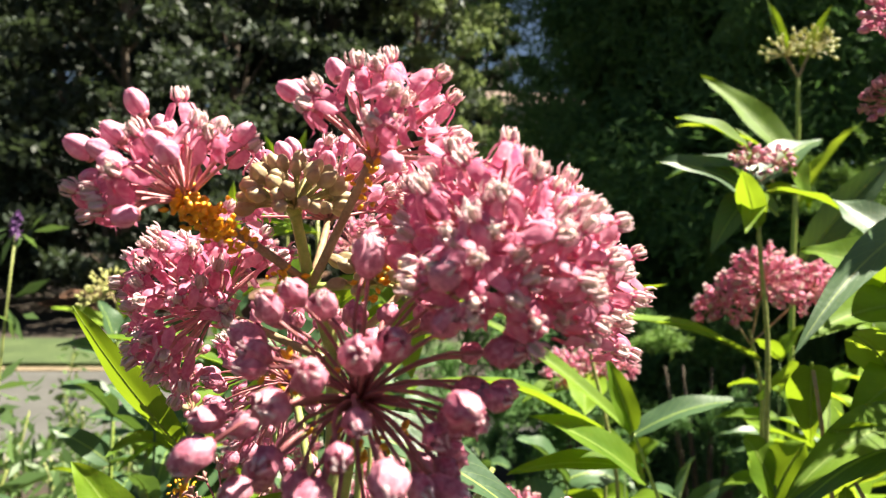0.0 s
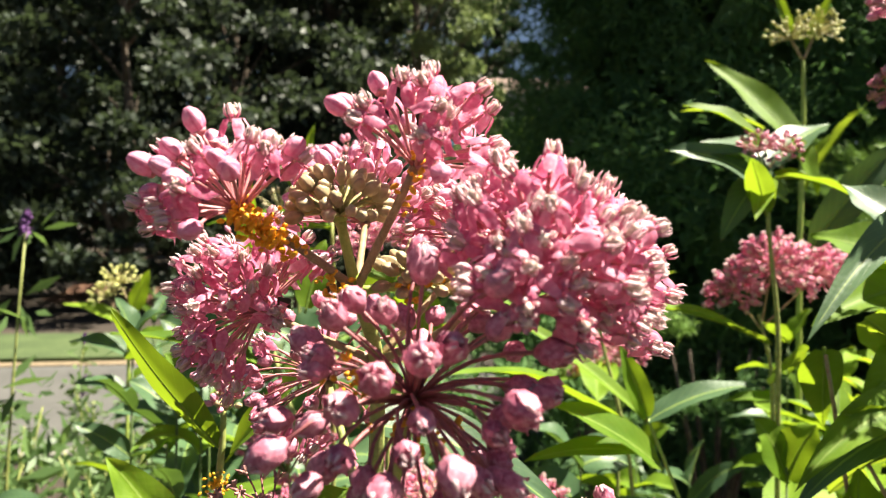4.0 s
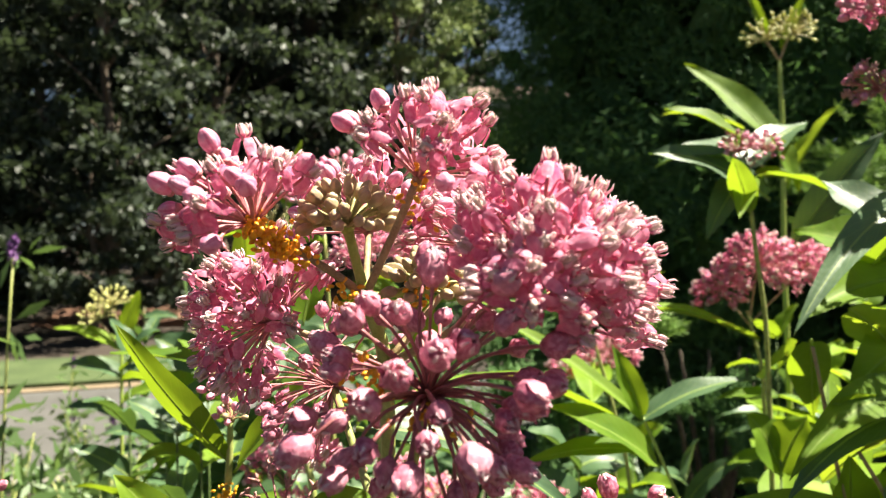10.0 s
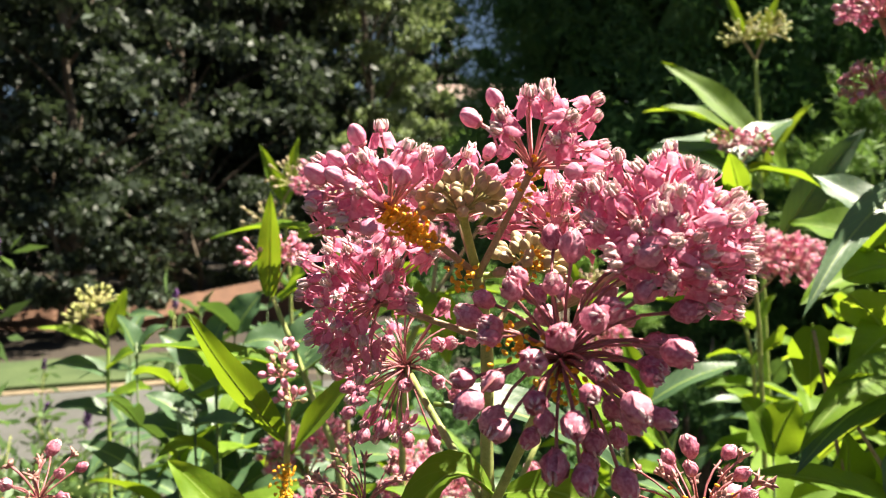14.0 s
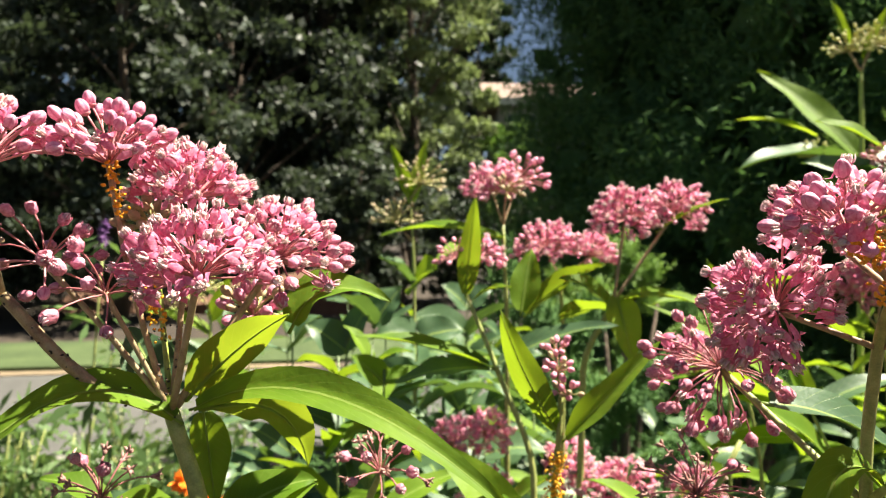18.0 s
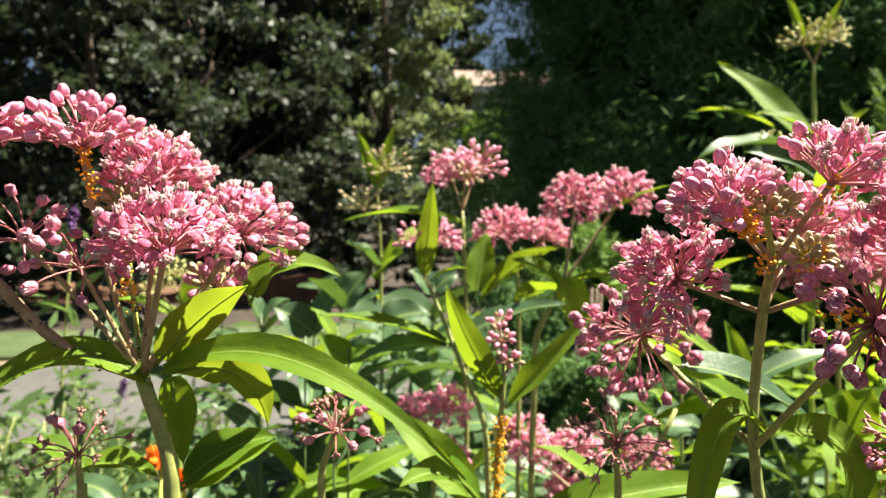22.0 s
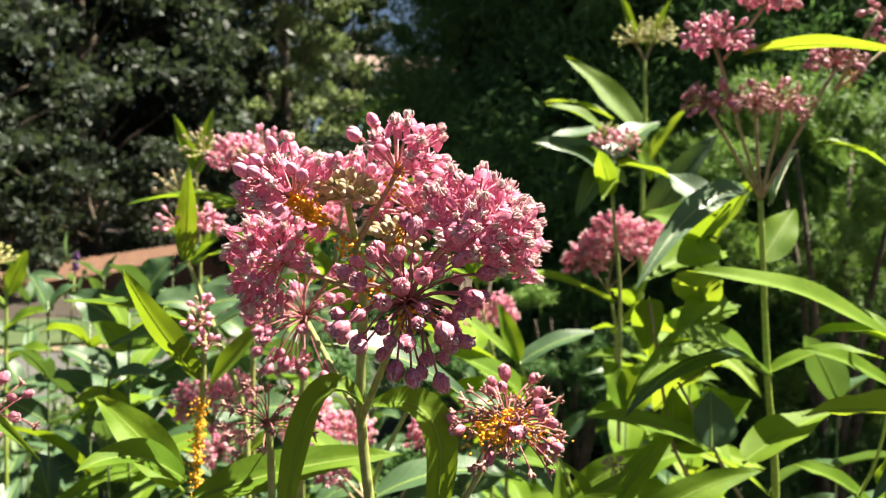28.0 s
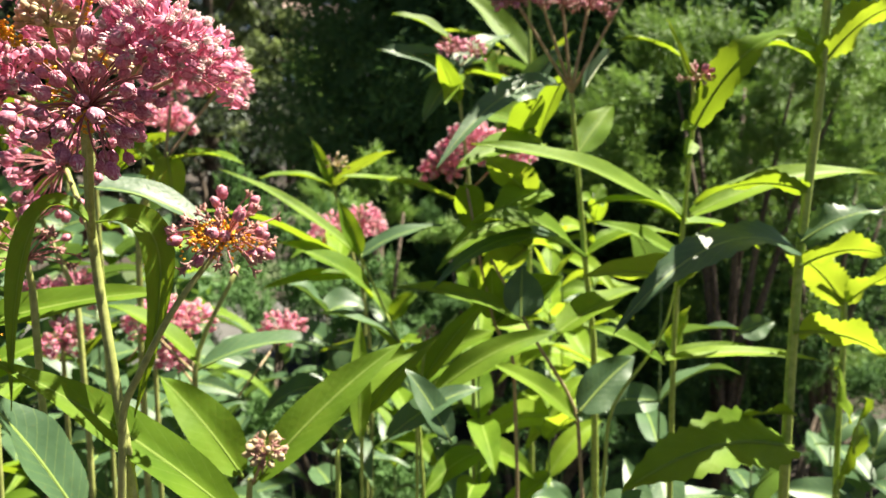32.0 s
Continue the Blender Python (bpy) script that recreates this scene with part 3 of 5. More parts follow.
def tree(at, height, radius, low, clumps, per, size, seed, mat=None, lean=0.0, label="", trunk_r=0.16):
    """A broadleaf tree: tapered trunk, limbs, and a crown of leaf clumps with gaps."""
    rng, rr = np.random.default_rng(seed), random.Random(seed)
    at = Vector(at)
    t = thing("tree", at, label or "tall dark leafy tree with a pale trunk", "tree", "trees across the road")
    topp = at + Vector((lean, 0, height * 0.92))
    line = spline([at - Vector((0, 0, 0.2)), at + Vector((lean * 0.2 + 0.1, 0, height * 0.3)), at + Vector((lean * 0.6 - 0.1, 0.1, height * 0.6)), topp], 4)
    s = Soup()
    s.tube(line, [trunk_r * (1.15 - 0.95 * i / (len(line) - 1)) for i in range(len(line))], 9)
    part("trunk", s.mesh("trunk", [M_BARK]), t)
    cs, rs = [], []
    for k in range(clumps):
        z = low + (height - low) * (k + 0.5) / clumps
        f = (z - low) / (height - low)
        th = k * GOLD + rr.uniform(-0.4, 0.4)
        rad = radius * (0.35 + 0.65 * math.sin(math.pi * (0.25 + 0.7 * f))) * math.sqrt(rr.uniform(0.12, 1))
        c = at + Vector((lean * f + rad * math.cos(th), rad * math.sin(th), z))
        cs.append(c)
        rs.append(radius * rr.uniform(0.16, 0.3))
        if k % 3 == 0:
            i = min(len(line) - 1, max(1, int(f * (len(line) - 1) * 0.9)))
            b = Soup()
            q = line[i]
            b.tube(bez(q, (q + c) / 2 + Vector((0, 0, 0.25)), c, 4), [trunk_r * 0.3, trunk_r * 0.22, trunk_r * 0.15, trunk_r * 0.1, trunk_r * 0.04], 5)
            part("limb", b.mesh("limb", [M_BARK]), t)
    v, f = scatter_leaves(cs, rs, per, size, rng, 0.38)
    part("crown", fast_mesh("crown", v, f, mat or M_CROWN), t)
    return t


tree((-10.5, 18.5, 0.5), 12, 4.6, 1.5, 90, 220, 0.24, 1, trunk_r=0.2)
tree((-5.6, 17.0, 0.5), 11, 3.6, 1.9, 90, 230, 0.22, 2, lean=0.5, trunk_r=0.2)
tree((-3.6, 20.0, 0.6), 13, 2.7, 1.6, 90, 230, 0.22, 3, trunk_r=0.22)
tree((-1.1, 20.0, 0.6), 14, 2.2, 1.6, 100, 220, 0.2, 4, M_CROWNPALE, label="slender paler tree beside the gap of sky")
tree((-16.5, 21.0, 0.6), 14, 5.4, 1.0, 80, 210, 0.28, 5)
tree((-7.2, 24.0, 0.7), 15, 5.0, 1.2, 90, 210, 0.3, 6)
tree((-3.2, 29.0, 0.8), 17, 4.2, 0.9, 90, 210, 0.3, 8)
tree((11.5, 33.0, 1.0), 18, 5.0, 1.0, 80, 210, 0.32, 10)
tree((-17.0, 40.0, 1.2), 21, 9.0, 0.6, 90, 220, 0.46, 11)
tree((-6.0, 42.0, 1.2), 22, 8.0, 0.6, 90, 220, 0.46, 12)
tree((-30.0, 38.0, 1.2), 20, 9.0, 0.6, 80, 210, 0.46, 13)


tree((1.7, 38.0, 1.2), 16, 2.0, 3.0, 70, 220, 0.3, 14)
# Shrubs added to cover lit ground where deep shade lies.
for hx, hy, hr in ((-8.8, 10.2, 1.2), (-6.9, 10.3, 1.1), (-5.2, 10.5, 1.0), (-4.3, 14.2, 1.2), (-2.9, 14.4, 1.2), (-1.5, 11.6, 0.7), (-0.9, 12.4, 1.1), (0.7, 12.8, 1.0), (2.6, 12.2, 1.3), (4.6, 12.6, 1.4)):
    tree((hx, hy, 0.25), 2.5, hr, 0.3, 34, 170, 0.11, int(hx * 10 + 90), trunk_r=0.05, label="dark leafy shrub filling deep shade across the road")
# Low trees added to fill and cast the shade beyond the grass.
tree((-5.2, 11.0, 0.3), 7.5, 1.9, 0.35, 60, 200, 0.16, 16, trunk_r=0.1, label="low dark leafy tree with boughs to the ground, added for shade")
tree((-8.2, 10.8, 0.3), 7.5, 2.4, 0.35, 70, 200, 0.18, 17, trunk_r=0.1, label="low dark leafy tree with boughs to the ground, added for shade")
tree((-11.6, 11.0, 0.3), 7.5, 2.6, 0.35, 70, 200, 0.18, 18, trunk_r=0.1, label="low dark leafy tree with boughs to the ground, added for shade")
tree((1.75, 21.0, 0.6), 4.4, 1.1, 0.6, 40, 150, 0.16, 15, M_YEW, label="sunlit green bush before the house", trunk_r=0.06)


def conifer(at, height, radius, sprays, seed, label):
    """A broad evergreen: a trunk, boughs, and sprays of short needles over an uneven cone."""
    rng, rr = np.random.default_rng(seed), random.Random(seed)
    at = Vector(at)
    t = thing("evergreen_tree", at, label, "evergreen")
    s = Soup()
    s.tube([at - Vector((0, 0, 0.1)), at + Vector((0.03, 0, height * 0.5)), at + Vector((0, 0, height * 0.95))], [0.14, 0.09, 0.02], 9)
    part("trunk", s.mesh("trunk", [M_BARK]), t)
    cs, rs = [], []
    puffs = sprays // 16
    for k in range(sprays):
        j = k % puffs
        f = min(0.999, max(0.0, (j + 0.5) / puffs + rr.gauss(0, 0.011)))
        z = 0.15 + (height - 0.15) * f
        th = j * GOLD + rr.gauss(0, 0.065)
        lump = 1 + 0.24 * noise.noise(Vector((math.cos(th) * 3, math.sin(th) * 3, z * 1.8))) + 0.12 * noise.noise(Vector((math.cos(th) * 8, math.sin(th) * 8, z * 5)))
        rad = radius * min(1.0, 0.9 + 0.4 * f) * (1 - max(0, f - 0.35) ** 1.5 * 1.5) * lump * (0.86 + 0.14 * ((j * 0.618) % 1)) * rr.choice((0.86, 0.92, 0.96, 1.0, 1.03))
        rad = max(rad, 0.05)
        cs.append(at + Vector((rad * math.cos(th), rad * math.sin(th), z)))
        rs.append(rr.uniform(0.09, 0.17))
        if k % 120 == 0:
            b = Soup()
            b.tube([at + Vector((0, 0, z - 0.15)), cs[-1]], [0.03, 0.008], 5)
            part("bough", b.mesh("bough", [M_BARK]), t)
    v, f = scatter_leaves(cs, rs, 60, 0.042, rng, 1.1, 0.22)
    core = [at + Vector(((c.x - at.x) * 0.72, (c.y - at.y) * 0.72, c.z - at.z)) for c in cs[::6]]
    v2, f2 = scatter_leaves(core, [0.2] * len(core), 16, 0.2, rng, 1.0, 0.6)
    v, f = np.concatenate([v, v2]), np.concatenate([f, f2 + len(v)])
    part("crown", fast_mesh("crown", v, f, M_CONIFER), t)
    return t


conifer((1.85, 3.45, 0), 5.0, 1.66, 5200, 21, "broad dark evergreen with dense scaly sprays")
conifer((4.6, 5.0, 0), 5.2, 1.9, 2600, 22, "tall dark evergreen beyond the bed")


def yew(at, rx, ry, rz, tufts, seed, label, mat=None):
    """A clipped needle shrub: stems and tufts of fine needles."""
    rng, rr = np.random.default_rng(seed), random.Random(seed)
    at = Vector(at)
    t = thing("yew_shrub", (at.x, at.y, 0), label, "shrub", "yew shrubs in the bed")
    for k in range(6):
        b = Soup()
        e = at + Vector((rr.uniform(-0.5, 0.5) * rx, rr.uniform(-0.5, 0.5) * ry, rz * 0.3))
        b.tube(bez((at.x + rr.uniform(-0.05, 0.05), at.y, -0.02), (at.x, at.y, at.z * 0.5), e, 4), [0.018, 0.015, 0.012, 0.008, 0.004], 5)
        part("stem", b.mesh("stem", [M_BARK]), t)
    cs, ds = [], []
    puffs = [Vector([rr.gauss(0, 1) for _ in range(3)]).normalized() for _ in range(max(14, tufts // 34))]
    reach = [rr.uniform(0.8, 1.12) for _ in puffs]
    for k in range(tufts):
        d = (puffs[k % len(puffs)] + Vector([rr.gauss(0, 0.065) for _ in range(3)])).normalized()
        lump = 1 + 0.3 * noise.noise(d * 2.6 + Vector((seed, 0, 0))) + 0.26 * noise.noise(d * 6)
        e = lump * reach[k % len(puffs)] * rr.uniform(0.72, 1.0)
        cs.append((at.x + d.x * rx * e, at.y + d.y * ry * e, max(0.02, at.z + d.z * rz * e)))
        ds.append((d + Vector((0, 0, 0.5)) + Vector([rr.gauss(0, 0.35) for _ in range(3)])).normalized())
    cs, ds = np.array(cs), np.array(ds)
    per = 26
    n = len(cs) * per
    c, d0 = np.repeat(cs, per, 0), np.repeat(ds, per, 0)
    along = np.tile(np.linspace(0, 1, per), len(cs))[:, None]
    p = c + d0 * along * 0.055
    d = d0 * 0.7 + rng.normal(size=(n, 3)) * 0.75
    d /= np.linalg.norm(d, axis=1, keepdims=True)
    s = np.cross(d, d0 + rng.normal(size=(n, 3)) * 0.2)
    s /= np.linalg.norm(s, axis=1, keepdims=True)
    ln, wd = 0.021 * (0.7 + 0.6 * rng.random((n, 1))), 0.0026
    v = np.stack([p - s * wd * 0.4, p + s * wd * 0.4, p + d * ln * 0.7 + s * wd * 0.5, p + d * ln, p + d * ln * 0.7 - s * wd * 0.5], 1).reshape(-1, 3)
    part("needles", fast_mesh("needles", v, np.arange(n * 5).reshape(n, 5), mat or M_YEW), t)
    return t


yew((1.38, 1.55, 1.29), 0.48, 0.34, 0.27, 2800, 31, "bright green needle-leaved yew shrub")
# Enlarged to cast shade on the low yews before it.
yew((1.95, 1.80, 0.95), 0.7, 0.42, 0.55, 2000, 32, "bright green needle-leaved yew shrub")
yew((0.36, 1.75, 0.98), 0.20, 0.16, 0.17, 420, 33, "small bright tip of a yew shrub in shade")
# Low yews take the darker conifer needles, so shade sits in their colour.
yew((0.72, 1.8, 0.82), 0.3, 0.2, 0.25, 600, 34, "low yew shrub with shade put into dark green needles", M_CONIFER)
yew((0.75, 1.55, 0.36), 0.5, 0.3, 0.32, 1200, 35, "low yew in the bed with shade put into dark needles", M_CONIFER)
yew((1.4, 1.35, 0.36), 0.5, 0.3, 0.34, 1100, 36, "low yew in the bed with shade put into dark needles", M_CONIFER)
# This yew is added to hide the road where only dark shade lies.
yew((0.04, 1.25, 0.70), 0.36, 0.25, 0.34, 1000, 38, "low yew in the bed with shade put into dark needles", M_CONIFER)
yew((0.2, 1.9, 0.36), 0.4, 0.3, 0.32, 900, 37, "low yew in the bed with shade put into dark needles", M_CONIFER)


# ---- house up the slope ----
def box(soup, x0, x1, y0, y1, z0, z1, slot=0):
    v = [(x, y, z) for z in (z0, z1) for y in (y0, y1) for x in (x0, x1)]
    soup.add(v, [(0, 2, 3, 1), (4, 5, 7, 6), (0, 1, 5, 4), (2, 6, 7, 3), (0, 4, 6, 2), (1, 3, 7, 5)], slot)


house = thing("house", (4.7, 27.0, 0.6), "grey house with a tan roof, far behind the trees", "house")
hs = Soup()
box(hs, 1.7, 9.5, 24.5, 31.0, 0.4, 6.3)
part("wall", hs.mesh("wall", [M_WALL], False), house)
hs = Soup()
hs.add([(1.2, 24.0, 6.45), (10.0, 24.0, 6.45), (10.0, 27.7, 7.9), (1.2, 27.7, 7.9), (10.0, 31.4, 6.45), (1.2, 31.4, 6.45)], [(0, 1, 2, 3), (3, 2, 4, 5), (0, 3, 5), (1, 4, 2), (0, 5, 4, 1)])
part("roof", hs.mesh("roof", [M_ROOF], False), house)
hs = Soup()
box(hs, 1.18, 10.02, 23.9, 24.0, 6.25, 6.5)
part("fascia", hs.mesh("fascia", [M_TRIM], False), house, "white fascia board")
for wx in (2.5, 4.9, 7.1):
    hs = Soup()
    box(hs, wx - 0.55, wx + 0.55, 24.40, 24.497, 4.6, 6.1)
    wf = part("window", hs.mesh("window", [M_TRIM], False), house)
    hs = Soup()
    box(hs, wx - 0.45, wx + 0.45, 24.36, 24.398, 4.7, 6.0)
    part("pane", hs.mesh("pane", [M_GLASS], False), wf)


# ---- milkweed plants ----
FL = [("flower", 1.0)]
MIXED = [("flower", 0.75), ("bud", 0.25)]
BUDS = [("bud", 1.0)]

# the tall front plant with the full head of umbels
A_NODE = (-0.0040, 0.0386, 1.0934)
A_FORK = (-0.0040, 0.0340, 1.1330)
A_MID = (-0.0066, 0.0233, 1.1472)
pa = thing("milkweed_plant", (A_NODE[0], A_NODE[1], 0), "tall swamp milkweed with a crowded pink flower head and olive stems", "milkweed", "milkweeds")
A_LOW = (0.0025, 0.0315, 1.0389)
stem(pa, [(A_LOW[0] + 0.03, A_LOW[1] + 0.01, -0.02), (A_LOW[0] + 0.02, A_LOW[1] + 0.004, 0.6), (0.0061, 0.0301, 1.0023), A_LOW, A_NODE, A_FORK, A_MID], 0.0026, 0.0015)
umbel(pa, (-0.0240, 0.0120, 1.1600), (-0.42, -0.3, 0.85), 13, 34, 72, MIXED, A_MID, 0.001, seed=1, top="bud")
umbel(pa, (0.0039, 0.0148, 1.1679), (0.38, -0.25, 0.9), 14, 28, 70, [("flower", 0.8), ("bud", 0.2)], A_MID, 0.0, seed=2)
umbel(pa, (-0.0095, 0.0215, 1.1600), (0.0, -0.15, 1.0), 8, 52, 84, [("beige", 1.0)], A_MID, 0.0, thick=0.0014, seed=3, stem_mat=M_STEMGREEN, size=0.84)
umbel(pa, (0.0225, 0.0000, 1.1515), (0.28, -0.5, 0.75), 15, 66, 90, FL, A_FORK, 0.002, seed=4, least=0.72)
umbel(pa, (0.0052, -0.0015, 1.1335), (0.26, -0.70, 0.42), 18, 60, 106, [("wilt", 0.96), ("bud", 0.04)], A_NODE, 0.0, thick=0.0015, seed=5, stem_mat=M_STEM, least=0.6, size=1.06)
umbel(pa, (-0.0272, 0.0380, 1.1417), (-0.7, -0.25, 0.5), 16, 52, 98, FL, A_FORK, 0.0, seed=6)
umbel(pa, (-0.0224, 0.0860, 1.1195), (-0.6, -0.4, 0.3), 20, 50, 108, [("flower", 0.35), ("wilt", 0.65)], A_NODE, 0.0, thick=0.0015, seed=7, stem_mat=M_STEM)
umbel(pa, (-0.0083, 0.0480, 1.1600), (-0.1, 0.1, 1.0), 16, 36, 80, [("flower", 0.6), ("bud", 0.4)], A_MID, 0.0, seed=8)
umbel(pa, (0.0045, 0.0270, 1.1480), (0.2, -0.25, 1.0), 7, 34, 84, [("beige", 1.0)], A_MID, 0.0, seed=9, stem_mat=M_STEMGREEN, size=0.84)
umbel(pa, (0.0310, 0.0240, 1.1480), (0.5, -0.1, 0.8), 16, 48, 95, FL, A_FORK, 0.0, seed=10)
umbel(pa, (0.0160, 0.0520, 1.1560), (0.1, 0.1, 1.0), 16, 40, 85, FL, A_FORK, 0.0, seed=11)
specks(pa, [(-0.0240, 0.0105, 1.1600), (-0.0210, 0.0110, 1.1580), (-0.0165, 0.0150, 1.1545)], 170, 0.0015, 1)
specks(pa, [(-0.0010, -0.0030, 1.1350), (-0.0060, -0.0020, 1.1370)], 30, 0.0014, 2)
specks(pa, [(0.0030, -0.0040, 1.1290), (0.0080, -0.0040, 1.1300)], 30, 0.0016, 3)
specks(pa, [(0.0045, 0.0120, 1.1690), (0.0020, 0.0160, 1.1610)], 22, 0.0018, 4)
specks(pa, [(0.0060, 0.0230, 1.1500), (0.0030, 0.0240, 1.1480)], 40, 0.0022, 14)
specks(pa, [(-0.0080, 0.0220, 1.1455), (-0.0120, 0.0200, 1.1490)], 26, 0.0014, 15)
leaf(pa, (-0.0040, 0.0334, 1.1000), (-0.0289, 0.0280, 1.0389), 0.0105, 0, 0.25, 20.0, M_LEAF, seed=1, via=(-0.0201, 0.0283, 1.0967))
leaf(pa, (-0.0005, 0.0332, 1.0996), (0.0079, 0.0288, 1.0329), 0.0115, 0, 0.22, 40.0, seed=2, via=(0.0186, 0.0265, 1.0880))
leaf(pa, (-0.0601, 0.0787, 1.0569), (0.0141, 0.0859, 1.0673), 0.016, 0.04, 0.2, 40.0, seed=3)
leaf(pa, (-0.0120, 0.0736, 1.1110), (0.0423, 0.0829, 1.0842), 0.018, 0.1, 0.2, 25.0, M_LEAFDARK, seed=4)

# the withered umbel in front of it, with orange aphids
pg = thing("milkweed_plant", (0.0327, 0.0287, 0), "milkweed stalk with one withered umbel and orange aphids", "milkweed", "milkweeds")
G_HUB = (0.0400, 0.0278, 1.0924)
stem(pg, [(A_LOW[0] - 0.006, A_LOW[1] - 0.006, -0.02), (A_LOW[0] - 0.006, A_LOW[1] - 0.006, 0.8), (0.0049, 0.0248, 1.0335), (0.0124, 0.0230, 1.0514), (0.0238, 0.0217, 1.0716), G_HUB], 0.0018, 0.0011, M_STEM)
umbel(pg, G_HUB, (0.15, -0.45, 0.85), 16, 56, 100, [("dry", 0.65), ("wilt", 0.35)], seed=12, least=0.6)
specks(pg, [(0.0310, 0.0240, 1.0920), (0.0380, 0.0220, 1.0940), (0.0490, 0.0260, 1.0920)], 260, 0.0032, 5)

# the plant with flat-topped umbels on long stalks
B_NODE = (-0.1855, 0.0560, 1.1108)
B_ELB = (-0.2255, 0.0443, 1.1438)
pb = thing("milkweed_plant", (B_NODE[0], B_NODE[1], 0), "swamp milkweed with flat pink umbels on long spotted stalks", "milkweed", "milkweeds")
stem(pb, [(B_NODE[0] + 0.02, B_NODE[1], -0.02), (B_NODE[0] + 0.014, B_NODE[1] - 0.002, 0.8), (-0.1757, 0.0536, 1.0801), B_NODE], 0.0034, 0.0026)
stem(pb, [B_NODE, (-0.2067, 0.0499, 1.1215), B_ELB], 0.0022, 0.0018, M_STEMRED, "branch")
umbel(pb, (-0.2249, 0.0352, 1.1758), (0.0, -0.1, 1.0), 17, 40, 70, [("flower", 0.65), ("bud", 0.35)], B_ELB, -0.001, thick=0.0014, seed=21)
umbel(pb, (-0.2343, 0.0333, 1.1559), (-0.1, -0.3, 1.0), 10, 50, 88, [("beige", 1.0)], (-0.2264, 0.0443, 1.1413), 0.0, thick=0.0019, seed=22, stem_mat=M_STEMGREEN)
umbel(pb, (-0.2012, 0.0511, 1.1789), (0.0, -0.15, 1.0), 15, 44, 74, [("flower", 0.5), ("bud", 0.5)], B_NODE, -0.002, thick=0.0013, seed=23, top="bud")
umbel(pb, (-0.1839, 0.0652, 1.1702), (0.05, -0.1, 1.0), 16, 54, 84, FL, B_NODE, 0.0, thick=0.0013, seed=24)
umbel(pb, (-0.1719, 0.0367, 1.1487), (0.0, -0.25, 0.95), 17, 56, 88, FL, B_NODE, 0.0, thick=0.0014, seed=25)
umbel(pb, (-0.1603, 0.0707, 1.1533), (0.45, -0.2, 0.75), 17, 54, 84, [("flower", 0.3), ("wilt", 0.4), ("bud", 0.3)], B_NODE, 0.0, thick=0.0016, seed=26)
umbel(pb, (-0.2152, 0.0452, 1.1522), (0.0, -0.3, 0.9), 14, 15, 98, [("wilt", 0.6), ("bud", 0.4)], B_NODE, 0.001, thick=0.0012, seed=27)
umbel(pb, (-0.1992, 0.0459, 1.1440), (0.0, -0.3, 0.9), 14, 16, 98, [("wilt", 0.8), ("bud", 0.2)], B_NODE, 0.0, thick=0.0011, seed=28)
umbel(pb, (-0.1707, 0.0841, 1.1354), (0.1, -0.3, 0.9), 9, 26, 80, [("bud", 0.5), ("beige", 0.5)], B_NODE, 0.0, thick=0.0012, seed=29)
umbel(pb, (-0.1965, 0.0691, 1.1616), (0.0, -0.1, 1.0), 8, 26, 80, [("beige", 1.0)], B_NODE, 0.0, thick=0.0012, seed=30, stem_mat=M_STEMGREEN)
specks(pb, [(-0.1996, 0.0492, 1.1779), (-0.1969, 0.0493, 1.1661)], 50, 0.0011, 6)
specks(pb, [(-0.1906, 0.0549, 1.1432), (-0.1873, 0.0550, 1.1317)], 46, 0.0013, 7)
specks(pb, [B_NODE, (-0.1872, 0.0550, 1.1214), (-0.1864, 0.0550, 1.1351)], 46, 0.0018, 17, True)
specks(pb, [B_NODE, (-0.2063, 0.0489, 1.1217), B_ELB], 40, 0.0016, 18, True)
leaf(pb, (-0.1840, 0.0540, 1.1100), (-0.2398, 0.0293, 1.0884), 0.0125, 0, 0.2, 36.0, M_LEAF, seed=3, via=(-0.2108, 0.0449, 1.1167))
leaf(pb, (-0.1780, 0.0540, 1.1130), (-0.0887, 0.0198, 1.0911), 0.0112, 0, 0.2, 45.0, M_LEAF, seed=4, via=(-0.1351, 0.0329, 1.1195))
leaf(pb, (-0.1800, 0.0560, 1.1160), (-0.1500, 0.0409, 1.1399), 0.0145, 0.05, 0.15, -50.0, M_LEAFLIME, seed=5)
leaf(pb, (-0.1750, 0.0560, 1.1125), (-0.1503, 0.0704, 1.0921), 0.0185, 0, 0.12, -55.0, M_LEAFLIME, seed=6, via=(-0.1570, 0.0596, 1.1104))
leaf(pb, (-0.1540, 0.0650, 1.1347), (-0.1261, 0.0681, 1.1413), 0.0155, 0, 0.2, 30.0, seed=7, via=(-0.1440, 0.0672, 1.1447))
leaf(pb, (-0.1780, 0.0600, 1.1100), (-0.1761, 0.0655, 1.0810), 0.0125, 0.04, 0.15, -46.0, M_LEAF, seed=8)
leaf(pb, (-0.1731, 0.0594, 1.0780), (-0.1473, 0.0680, 1.0891), 0.0150, 0.10, 0.2, 40.0, seed=19)
leaf(pb, (-0.1731, 0.0593, 1.0763), (-0.1469, 0.0679, 1.0879), 0.016, 0.06, 0.2, 40.0, seed=15)
leaf(pb, (-0.1907, 0.0640, 1.1127), (-0.2060, 0.0745, 1.1322), 0.016, 0.06, 0.15, 46.0, M_LEAFDARK, seed=9)

